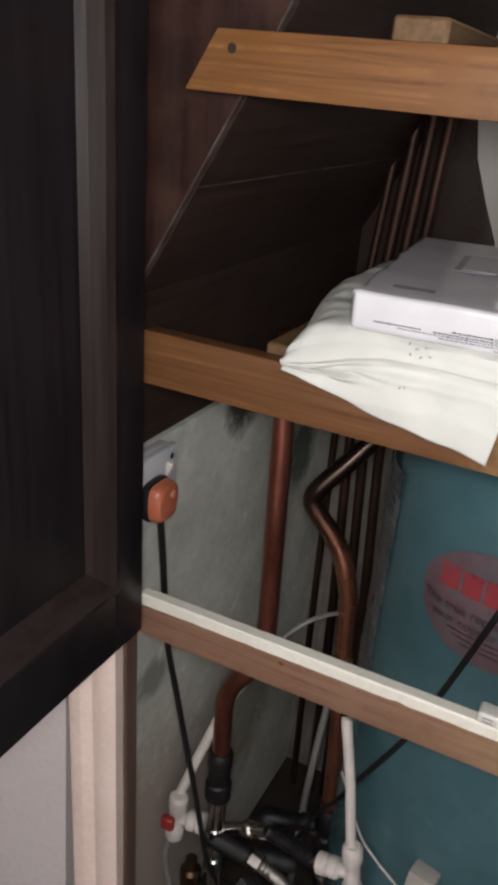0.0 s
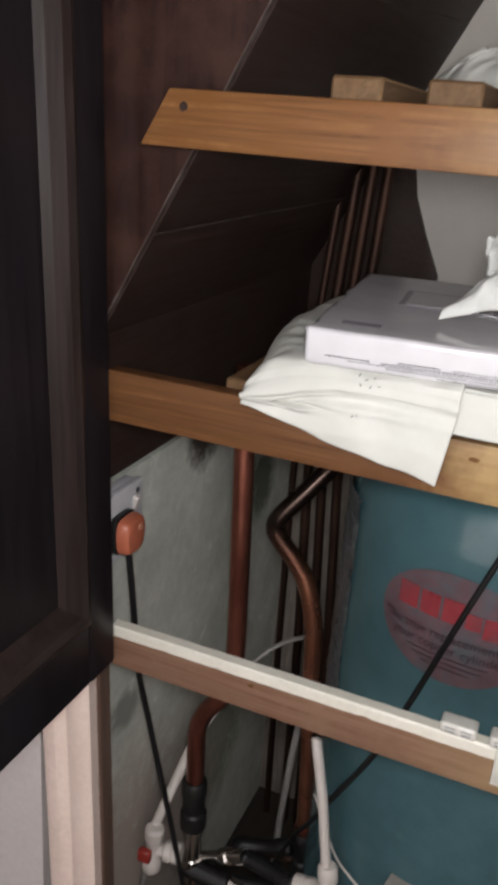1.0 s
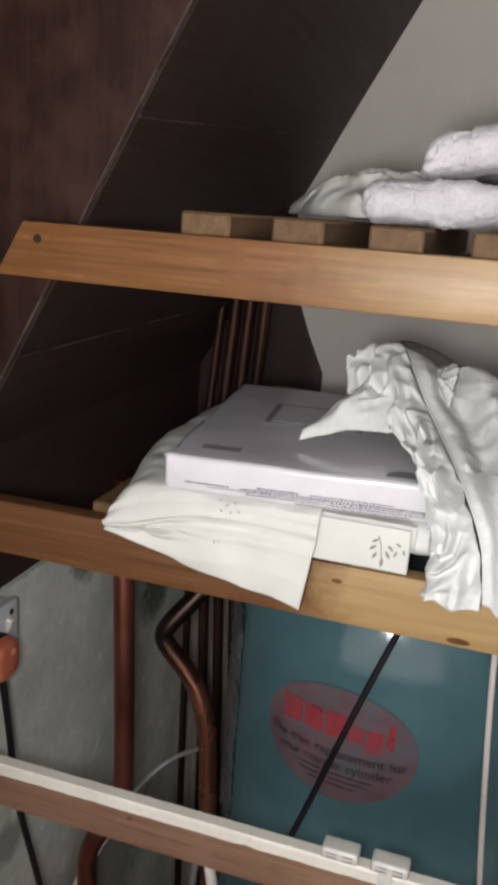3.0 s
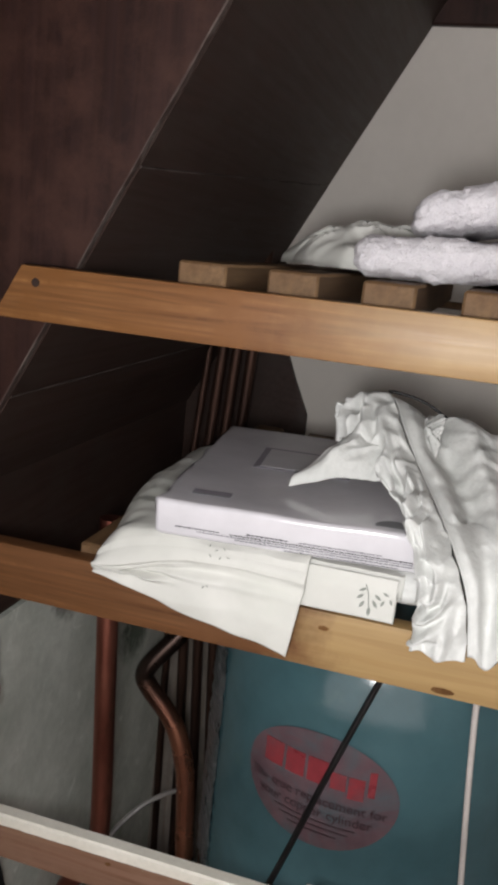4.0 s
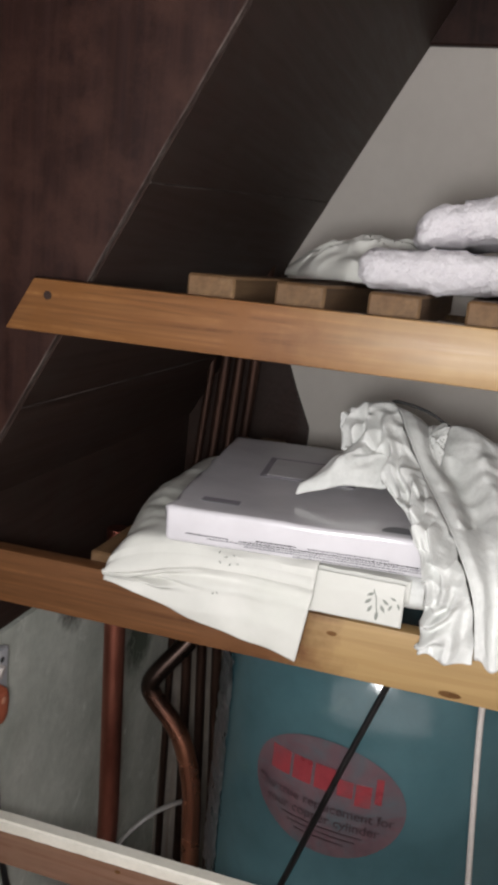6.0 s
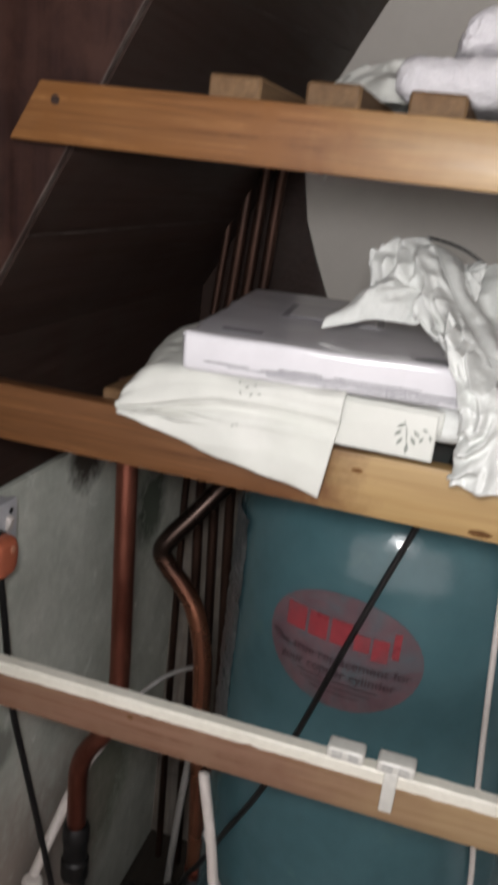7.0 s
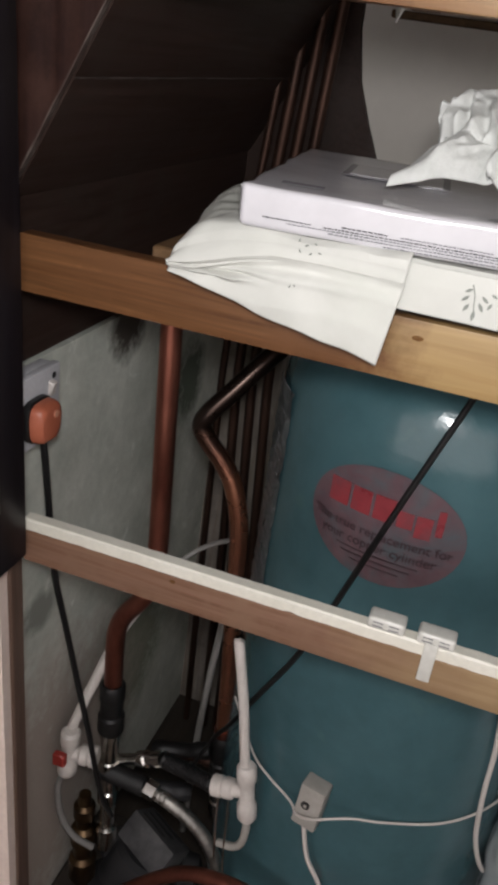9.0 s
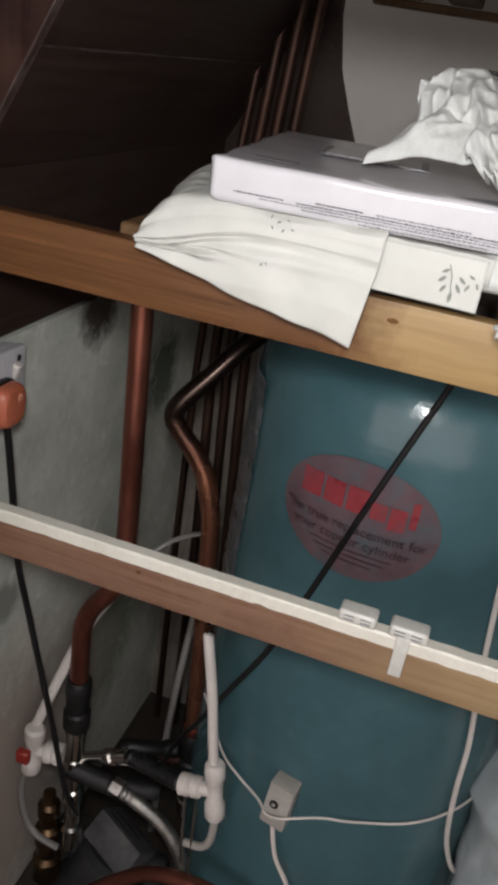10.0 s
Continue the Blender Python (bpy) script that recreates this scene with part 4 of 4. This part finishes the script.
pump = thing("circulating_pump", (-0.27, 0.28, 0.0), "grey and black central heating pump on the floor", "pump")
m = Matrix.Translation((-0.272, 0.275, 0.128)) @ pose(0, 0, 0, -38, 10, -24)
b = B()
box(b, (-0.052, -0.034, -0.028), (0.052, 0.034, 0.028), 0.006, m, segments=2)
part("terminal_box", b, PUMP_GREY, pump, "dusty grey terminal box")
b = B()
lathe(b, m @ Vector((0, 0, -0.024)), m @ Vector((0, 0.01, -0.12)), [(0, 0.045), (0.1, 0.055), (0.7, 0.055), (0.75, 0.062), (0.95, 0.062), (1, 0.05)], 28)
part("motor", b, IRON, pump)
b = B()
lathe(b, (-0.36, 0.26, 0.10), (-0.19, 0.30, 0.06), [(0, 0.02), (0.1, 0.032), (0.2, 0.032), (0.22, 0.022), (0.78, 0.022), (0.8, 0.032), (0.95, 0.032), (1, 0.02)])
part("casing", b, IRON, pump)
for k, (y, z) in enumerate(((-0.02, 0.0285), (0.0, 0.0285), (0.02, 0.0285))):
    b = B()
    box(b, (-0.04, y - 0.003, z - 0.0005), (0.015 + 0.01 * k, y + 0.003, z + 0.0004), 0, m)
    part("print_bar", b, IRON, pump)

gate = thing("gate_valve", (-0.374, 0.2, 0.0), "dull brass gate valve and chrome stem on the floor pipe", "valve")
b = B()
lathe(b, (-0.3735, 0.2, 0.275), (-0.3705, 0.2, 0.075), [(0, 0.010), (0.1, 0.012), (0.13, 0.018), (0.24, 0.018), (0.27, 0.013), (0.36, 0.013), (0.39, 0.021), (0.55, 0.021), (0.58, 0.016), (0.7, 0.016), (0.74, 0.023), (0.95, 0.023), (1, 0.018)], 18)
part("body", b, BRASS, gate)
b = B()
lathe(b, (-0.337, 0.205, 0.335), (-0.333, 0.205, 0.17), [(0, 0.0135), (0.2, 0.0135), (0.22, 0.017), (0.36, 0.017), (0.38, 0.012), (0.7, 0.012), (0.72, 0.017), (0.9, 0.017), (1, 0.014)], 16)
part("stem", b, CHROME, gate, "tarnished chrome stem")
b = B()
lathe(b, (-0.371, 0.2, 0.08), (-0.371, 0.2, -0.002), [(0, 0.011), (1, 0.011)])
part("riser", b, COPPER_DARK, gate)
# dark block added at the foot of the plaster wall
b = B()
box(b, (-0.418, 0.10, -0.003), (-0.30, 0.36, 0.055), 0.006)
solo("floor_batten", b, FLOORBOARD, "dark block on the cupboard floor", "batten")


# ---- linen on the middle shelf ----
def folded_sheet():
    s = thing("bed_sheet", (-0.11, 0.1, 1.226), "folded white cotton sheet hanging over the shelf rail", "bed sheet")

    def place(u, v):
        back = max(0, 1 - v / 0.5)
        x = -0.219 + 0.203 * u - (0.030 * math.sin(math.pi * min(1, back * 1.6) / 2) + 0.012 * back) * (1 - u) ** 2 + 0.012 * back * u
        zf = 1.228 + 0.022 * ease(0, 0.5, u)
        round_left = math.sqrt(max(0.0, 1 - (1 - min(1, u / (0.15 + 0.18 * ease(0.38, 0.6, v)))) ** 2))
        if v < 0.5:
            y, z = 0.33 - (v / 0.5) * 0.318, 1.226 + 0.043 * round_left
        elif v < 0.68:
            a = (v - 0.5) / 0.18 * math.pi / 2
            y = 0.012 - 0.036 * math.sin(a)
            z = (1.226 + 0.043 * round_left) + (zf - 1.226 - 0.043 * round_left) * (1 - math.cos(a))
        else:
            f = (v - 0.68) / 0.32
            zb = 1.2185 - 0.040 * u + 0.0010 * math.sin(u * 9) + 0.0006 * math.sin(u * 23)
            y = -0.024 - 0.004 * math.sin(math.pi * f) * u
            z = zf + (zb - zf) * f
            x -= 0.010 * f * u
            # the lip of the upper folds, the layer drawn out beneath it, and the loops of the rolled end
            lip = 0.15 + 0.03 * math.sin(u * 7) + 0.20 * (1 - ease(0, 0.3, u))
            y += 0.0080 * ease(lip - 0.07, lip + 0.06, f) * (1 - 0.8 * ease(lip, 0.95, f)) * (1 - 0.75 * ease(0.25, 0.8, u))
            y += 0.0036 * math.exp(-((f - 0.10) / 0.10) ** 2)
            y -= 0.0022 * math.exp(-((f - 0.27 - 0.05 * math.sin(u * 5)) / 0.07) ** 2)
            y -= 0.0062 * math.exp(-((f - 0.40 - 0.42 * u + 0.5 * u * u) / 0.055) ** 2) * ease(0.50, 0.12, u)
            y += 0.0048 * math.exp(-((f - 0.30 - 0.22 * u) / 0.04) ** 2) * ease(0.55, 0.12, u)
            y -= 0.0050 * math.exp(-((f - 0.52) / 0.07) ** 2 - ((u - 0.30) / 0.05) ** 2)
        p = Vector((x, y, z))
        n = noise.noise(p * 18) * 0.0042 + noise.noise(p * 44) * 0.0018 + 0.0022 * (1 - 2 * abs(noise.noise(Vector((x * 8, y * 14, z * 26 + 3)))))
        n += 0.0026 * (1 - 2 * abs(noise.noise(Vector((x * 9, y * 30, z * 30))))) * (v < 0.7)
        return p + Vector((0, -n * (v > 0.5), n * (v <= 0.6)))

    b = B()
    sheet(b, 90, 120, place)
    thick(part("upper_layer", b, COTTON, s), 0.0022, -1)
    # inner folds that show at the rounded end
    for k, (dz, dx) in enumerate(((0.0, 0.006), (0.0085, 0.004), (0.017, 0.010), (0.026, 0.020))):
        b = B()
        sheet(b, 60, 40, lambda u, v: Vector((-0.215 + dx + 0.155 * u - 0.04 * (1 - v), -0.017 + 0.004 * k * (1 - u) + 0.33 * (1 - v), 1.2265 + dz * (0.35 + 0.65 * ease(0, 0.3, u)) + 0.0012 * noise.noise(Vector((u * 7, v * 5, k))))))
        thick(part("inner_fold", b, COTTON, s), 0.005, 1)
    # faint printed sprigs, on the upper fold and on the flap
    for u, v, size, deg, top in ((0.55, 0.595, 0.0020, 20, True), (0.585, 0.605, 0.0022, 70, True), (0.62, 0.60, 0.0018, 120, True), (0.565, 0.635, 0.0020, 150, True), (0.61, 0.64, 0.0020, 40, True), (0.645, 0.63, 0.0018, 95, True),
                                  (0.560, 0.80, 0.0019, 35, False), (0.578, 0.79, 0.0016, -40, False)):
        leaf_print(s, place(u, v) + (Vector((0, -0.0028, 0.0016)) if top else Vector((0, -0.0026, 0))), size, deg)
    return s


def leaf_print(parent, at, size, deg):
    b = B()
    m = Matrix.Translation(at) @ pose(0, 0, 0, 0, deg, 0)
    pts = [(math.sin(math.pi * k / 6) * 0.36 * size, (k / 6 - 0.5) * 2 * size) for k in range(7)]
    ring = [(x, z) for x, z in pts] + [(-x, z) for x, z in pts[-2:0:-1]]
    b.faces.new([b.verts.new(m @ Vector((x, 0, z))) for x, z in ring])
    return part("leaf_print", b, LEAF_INK, parent)


folded_sheet()


def pillowcase():
    s = thing("pillowcase", (0.03, 0.1, 1.226), "folded cream pillowcase with a printed leaf sprig", "pillowcase")
    for k, (x0, x1, y0, z0, z1) in enumerate(((-0.035, 0.062, -0.008, 1.226, 1.246), (-0.04, 0.066, -0.006, 1.2465, 1.267))):
        b = B()
        sheet(b, 50, 70, lambda u, v: Vector((x0 + (x1 - x0) * u, (0.32 - (0.32 - y0) * (v / 0.7)) if v < 0.7 else y0 - 0.0035 * math.sin((v - 0.7) / 0.3 * math.pi),
                                              (z1 if v < 0.7 else z1 + (z0 - z1) * (v - 0.7) / 0.3) + 0.0012 * noise.noise(Vector((u * 5, v * 9, k))))))
        thick(part("fold", b, COTTON, s), 0.004, -1)
    b = B()
    sheet(b, 40, 24, lambda u, v: Vector((-0.030 + 0.092 * u, -0.0148 - 0.002 * math.sin(3 * u + 2 * v) * v + 0.006 * ease(0.6, 1, 1 - v) * 0.5, 1.2655 - 0.0375 * v - 0.002 * u * v)))
    thick(part("printed_flap", b, COTTON, s), 0.0016, 1)
    # the sprig: a bent stem with leaves of uneven size hanging from it
    bx, bz = 0.039, 1.255
    for k, (dx, dz, size, deg) in enumerate(((-0.006, -0.001, 0.0036, 62), (-0.0075, -0.0075, 0.0040, 48), (-0.0055, -0.0145, 0.0040, 30), (0.001, -0.020, 0.0046, 2), (0.0055, -0.0125, 0.0042, -32), (0.0075, -0.006, 0.0038, -50),
                                             (0.014, -0.002, 0.0030, -64), (0.012, -0.0105, 0.0034, 24), (0.019, -0.008, 0.0030, -20))):
        leaf_print(s, (bx + dx, -0.0183, bz + dz), size, deg)
    b = B()
    sweep(b, smooth_line([(bx - 0.004, -0.0182, bz + 0.004), (bx - 0.001, -0.0182, bz - 0.004), (bx, -0.0182, bz - 0.012), (bx + 0.001, -0.0182, bz - 0.017)], 5), 0.0004, 6)
    part("stem_print", b, LEAF_INK, s)
    return s


pillowcase()


def folded_cloth(name, label, lo, hi, mat, amount, category, seed, n=60, tilt=0.0, pw=0.34, group="", fluff=0.0, sag=0.0):
    """A soft folded bundle: a rounded slab with wrinkles, and a fold line round it."""
    b = B()
    lo, hi = Vector(lo), Vector(hi)
    c, h = (lo + hi) / 2, (hi - lo) / 2
    rad = min(h) * 0.98
    inner = Vector([max(0, k - rad) for k in h])
    cells = [max(4, int(n * k / max(h))) for k in h]
    cells[2] = max(cells[2], 14)
    for axis in range(3):
        u, w = (axis + 1) % 3, (axis + 2) % 3
        for sgn in (-1, 1):
            def spot(i, j):
                d = Vector((0, 0, 0))
                d[axis], d[u], d[w] = sgn, 2 * i / cells[u] - 1, 2 * j / cells[w] - 1
                p = Vector([x * y for x, y in zip(d, h)])
                core = Vector([max(-k, min(k, x)) for x, k in zip(p, inner)])
                out = (p - core).normalized()
                # stack of two folds: a groove half way up
                p = c + core + out * rad * (1 - 0.10 * math.exp(-(out.z / 0.16) ** 2) * (abs(out.z) < 0.7))
                s3 = p + Vector((seed, seed * 2, 0))
                off = amount * (1.0 * noise.noise(s3 * 13) + 0.5 * noise.noise(s3 * 37)) + amount * fluff * (0.30 * noise.noise(s3 * 150) + 0.22 * noise.noise(s3 * 300))
                p = p + out * off
                p.z += tilt * (p.x - lo.x) + sag * math.sin(3.1 * (p.x - lo.x) / (hi.x - lo.x))
                p.x += 0.02 * noise.noise(Vector((p.y * 9, p.z * 12, seed))) * (p.x < lo.x + 0.05)
                return b.verts.new(p)
            g = [[spot(i, j) for j in range(cells[w] + 1)] for i in range(cells[u] + 1)]
            for i in range(cells[u]):
                for j in range(cells[w]):
                    b.faces.new((g[i][j], g[i + 1][j], g[i + 1][j + 1], g[i][j + 1]))
    bmesh.ops.remove_doubles(b, verts=b.verts, dist=0.0002)
    return solo(name, b, mat, label, category, group=group, at=tuple(Vector((c.x, c.y, lo.z))))


folded_cloth("folded_linen", "folded grey white linen tucked under the pack", (0.050, -0.006, 1.2400), (0.118, 0.33, 1.268), SATIN, 0.003, "linen", 3.0)


def linen_pack():
    w, d, h = 0.252, 0.345, 0.0335
    ax = Vector((0.245, 0.026, 0)).normalized()
    m = Matrix.Translation((-0.160, -0.0255, 1.2695)) @ Matrix.Rotation(math.atan2(ax.y, ax.x), 4, "Z")
    s = thing("linen_pack", (-0.03, 0.15, 1.2695), "shrink wrapped white pack with small print along its spine", "package")
    b = B()
    vs = box(b, (0, 0, 0), (w, d, h), 0.0055, None, 4)
    bmesh.ops.subdivide_edges(b, edges=[e for e in b.edges if e.calc_length() > 0.06], cuts=14, use_grid_fill=True)
    for v in b.verts:
        p = v.co.copy()
        v.co += Vector((0, 0.0010 * noise.noise(p * 30), 0.0014 * noise.noise(p * 13 + Vector((3, 3, 3))) * (p.z > 0.02)))
        if p.x < 0.012:
            v.co.x += 0.0050 * noise.noise(p * 60) + 0.002 * noise.noise(p * 140)
    bmesh.ops.transform(b, matrix=m, verts=b.verts)
    part("wrapped_body", b, PACK, s)

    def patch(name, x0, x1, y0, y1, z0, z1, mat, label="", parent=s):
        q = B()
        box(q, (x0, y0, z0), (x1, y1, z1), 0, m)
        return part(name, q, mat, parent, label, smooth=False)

    # rows of small print along the spine, each word a bar of its length
    for z, x0, x1, ink in ((0.0118, 0.085, 0.122, INK), (0.0118, 0.132, 0.205, GREY_INK), (0.0098, 0.020, 0.060, INK), (0.0094, 0.070, 0.236, INK), (0.0074, 0.040, 0.242, GREY_INK), (0.0052, 0.075, 0.243, GREY_INK), (0.0026, 0.12, 0.22, GREY_INK)):
        q = B()
        x = x0
        while x < x1:
            L = random.uniform(0.0012, 0.0042)
            box(q, (x, -0.0011, z), (min(x1, x + L), -0.0007, z + random.uniform(0.0008, 0.0012)), 0, m)
            x += L + 0.0007
        part("print_line", q, ink, s, smooth=False)
    # printed window and tab on the top face
    zt = h + 0.0011
    patch("printed_window", 0.062, 0.165, 0.150, 0.245, zt, zt + 0.0003, PACK_PRINT, "lilac grey printed window")
    patch("window_picture", 0.069, 0.158, 0.157, 0.238, zt + 0.0005, zt + 0.0008, PACK, "")
    patch("printed_tab", 0.026, 0.062, 0.030, 0.042, zt, zt + 0.0003, PACK_PRINT)
    # grey strip painted along the tab's near side as its shadow
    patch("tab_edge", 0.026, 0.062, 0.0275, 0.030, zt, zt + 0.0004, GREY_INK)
    q = B()
    n = 14
    ring = [(0.212 + 0.017 * math.cos(math.pi * k / n), 0.012 + 0.020 * math.sin(math.pi * k / n), zt + 0.0003) for k in range(n + 1)]
    q.faces.new([q.verts.new(m @ Vector(r)) for r in ring])
    part("thumb_notch", q, GREY_INK, s)
    return s


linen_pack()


def frilled_cloth():
    s = thing("frilled_pillowcase", (0.12, 0.1, 1.3), "crumpled white frilled cotton pillowcase spilling over the shelf", "pillowcase")
    ridge = smooth_line([(-0.022, 0.20, 1.379), (0.014, 0.185, 1.392), (0.035, 0.14, 1.370), (0.057, 0.10, 1.342), (0.084, 0.04, 1.318), (0.104, -0.008, 1.297), (0.119, -0.026, 1.266), (0.127, -0.029, 1.218)], 14)
    hem = smooth_line([(-0.038, 0.175, 1.347), (-0.018, 0.135, 1.335), (0.022, 0.10, 1.322), (0.052, 0.05, 1.309), (0.064, 0.0, 1.304), (0.079, -0.024, 1.276), (0.080, -0.030, 1.244), (0.082, -0.030, 1.219)], 14)
    right = smooth_line([(0.34, 0.24, 1.31), (0.34, 0.20, 1.32), (0.34, 0.14, 1.318), (0.34, 0.10, 1.312), (0.34, 0.04, 1.30), (0.34, -0.008, 1.285), (0.34, -0.026, 1.255), (0.34, -0.029, 1.21)], 14)

    def pick(line, t):
        f = t * (len(line) - 1)
        i = min(int(f), len(line) - 2)
        return line[i].lerp(line[i + 1], f - i)

    def pinch(p, k):
        return (1 - 2 * abs(noise.noise(p * 15 * k))) * 0.7 + (1 - 2 * abs(noise.noise(p * 33 * k + Vector((4, 4, 4))))) * 0.3

    # the body of the cloth, from the ridge over to the far end
    def body(u, v):
        a, c = pick(ridge, v), pick(right, v)
        p = a.lerp(c, u)
        out = Vector((0, -0.75, 0.66)) if v < 0.6 else Vector((0, -1, 0.1))
        dip = -0.016 * math.sin(math.pi * min(1, u * 3.2)) * (u < 0.3125)
        fold = 0.010 * math.sin(u * 34 + 2.5 * v + 2 * noise.noise(p * 6)) * ease(0, 0.12, u)
        return p + out * (dip + fold + (0.0080 * pinch(p, 1.15) + 0.0036 * pinch(p, 2.7)) * ease(0, 0.05, u)) + Vector((0, 0, -0.018 * ease(0.75, 1, v) * math.sin(u * 30) * ease(0.02, 0.1, u)))

    b = B()
    sheet(b, 170, 110, body)
    thick(part("main_cloth", b, SATIN, s), 0.0015, -1)

    # gathered frill along the ridge
    def frill(u, v):
        a, c = pick(ridge, v), pick(hem, v)
        p = a.lerp(c, u)
        phase = v * 46 + 7 * noise.noise(Vector((v * 7, u * 2.2, 2)))
        wave = (0.5 * math.sin(phase) + 0.9 * (1 - 2 * abs(noise.noise(Vector((v * 13, u * 1.6 + v * 2, 7))))) - 0.2) * (0.25 + 0.75 * u) * 0.0105
        out = Vector((-0.45, -0.6, 0.66)) if v < 0.62 else Vector((-0.2, -1, 0.0))
        bulge = 0.014 * math.sin(math.pi * u) * (1 - 0.5 * v)
        along = (pick(ridge, min(1, v + 0.02)) - pick(ridge, max(0, v - 0.02))).normalized()
        return p + out.normalized() * (wave * 1.3 + bulge + 0.0062 * pinch(p, 1.5) + 0.0034 * pinch(p, 3.1)) + along * 0.007 * noise.noise(Vector((v * 20, u * 3, 5))) * u

    b = B()
    sheet(b, 46, 300, frill)
    thick(part("frill", b, SATIN, s, "gathered cotton frill"), 0.0014, -1)

    # the tongue of cloth lying on the pack, its folds drawn together towards the knot of the frill
    def tongue(u, v):
        x = -0.060 + 0.130 * u
        front = 0.066 + 0.050 * u + 0.004 * noise.noise(Vector((u * 7, 2, 3)))
        deep = 0.010 + 0.095 * ease(-0.1, 0.7, u)
        y = front + deep * v
        arch = math.sin(math.pi * min(1, v * 0.62 + 0.02)) ** 0.45
        z = 1.3052 + (0.009 + 0.036 * ease(-0.05, 0.42, u) + 0.014 * ease(0.4, 1, u)) * arch
        r, th = math.hypot(x - 0.05, y - 0.16), math.atan2(y - 0.16, x - 0.05)
        fan = (1 - 2 * abs(noise.noise(Vector((th * 2.6, r * 9, 4))))) * 0.8 + (1 - 2 * abs(noise.noise(Vector((th * 6.5, r * 22, 9))))) * 0.45
        p = Vector((x, y, z))
        k = fan + 0.5 * pinch(p, 2.0)
        return p + Vector((0.25, -0.45, 0.8)) * (0.0125 * k * arch * ease(0, 0.3, u + 0.08))

    b = B()
    sheet(b, 110, 80, tongue)
    thick(part("tongue", b, SATIN, s), 0.0014, -1)
    return s


frilled_cloth()
# thin tube added to draw the dark contour of the cloth's top edge
wire("black_cable", "thin black line along the top edge of the crumpled cloth", [(0.006, 0.200, 1.390), (0.016, 0.197, 1.3945), (0.05, 0.20, 1.387), (0.085, 0.20, 1.368), (0.121, 0.20, 1.351), (0.17, 0.20, 1.34), (0.22, 0.20, 1.335), (0.30, 0.2, 1.333)], 0.0016, BLACK)


# ---- linen on the upper shelf ----
def crumpled(name, label, lo, hi, mat, category, amp, seed, nx=90, ny=70):
    s = thing(name, ((lo[0] + hi[0]) / 2, (lo[1] + hi[1]) / 2, lo[2]), label, category)

    def place(u, v):
        r = min(1, math.hypot(2 * u - 1, 2 * v - 1))
        edge = 1 + 0.26 * noise.noise(Vector((math.atan2(v - 0.5, u - 0.5) * 2.1, seed, 0)))
        du, dv = 2 * u - 1, 2 * v - 1
        du, dv = du * math.sqrt(1 - dv * dv / 2), dv * math.sqrt(1 - du * du / 2)
        r = min(1, math.hypot(du, dv))
        x = lo[0] + (hi[0] - lo[0]) * (0.5 + 0.5 * du * edge)
        y = lo[1] + (hi[1] - lo[1]) * (0.5 + 0.5 * dv * edge)
        dome = max(0, 1 - r * r) ** 0.45
        z = lo[2] + 0.003 + (hi[2] - lo[2]) * dome * (0.55 + 0.45 * u)
        p = Vector((x, y, z))
        # folds running lengthwise, sharp at the crests, with a few across
        q = Vector((x * 0.34 + 0.2 * (y - lo[1]), y, 0))
        k = 0.75 * (1 - 2.4 * abs(noise.noise(q * 24 + Vector((seed, 0, 0))))) + 0.45 * (1 - 2.4 * abs(noise.noise(q * 52 + Vector((0, seed, 0))))) + 0.3 * (1 - 2.4 * abs(noise.noise(p * 17 + Vector((seed, seed, 0)))))
        return p + Vector((0.45 * k * amp, -0.55 * k * amp, 0.75 * k * amp * (0.1 + dome)))

    b = B()
    sheet(b, nx, ny, place)
    thick(part("cloth", b, mat, s), 0.0015, -1)
    return s


crumpled("crumpled_cloth", "crumpled white cloth lying on the upper slats", (-0.155, 0.215, 1.5125), (0.05, 0.43, 1.560), COTTON, "cloth", 0.021, 2.3)
folded_cloth("towel", "folded white terry towel lying on the upper slats", (-0.034, 0.115, 1.513), (0.44, 0.50, 1.549), TERRY, 0.007, "towel", 7.0, 170, 0.05, 0.4, "towels", 1.0)
folded_cloth("towel", "rolled white terry towel tilted on top of another", (0.006, 0.14, 1.553), (0.44, 0.46, 1.596), TERRY, 0.006, "towel", 11.0, 170, 0.22, 0.4, "towels", 1.0)
b = B()
sheet(b, 20, 14, lambda u, v: Vector((-0.105 + 0.04 * u + 0.006 * noise.noise(Vector((u * 3, v * 3, 9))), 0.10 + 0.03 * v + 0.01 * noise.noise(Vector((u * 4, v * 4, 1))), 1.487 - 0.052 * v * (1 - abs(2 * u - 0.9)) + 0.004 * noise.noise(Vector((u * 6, v * 6, 4))))))
thick(solo("cloth_corner", b, COTTON, "white cloth corner hanging between the upper slats", "cloth"), 0.0012)

# ---- beside the cylinder ----
# pale bundle added to give the milky haze low on the right
folded_cloth("polythene_bag", "pale bundle standing in for haze beside the cylinder", (0.226, 0.130, 0.0), (0.56, 0.40, 0.64), HAZE, 0.010, "plastic bag", 17.0, 70, 0.0, 0.4)
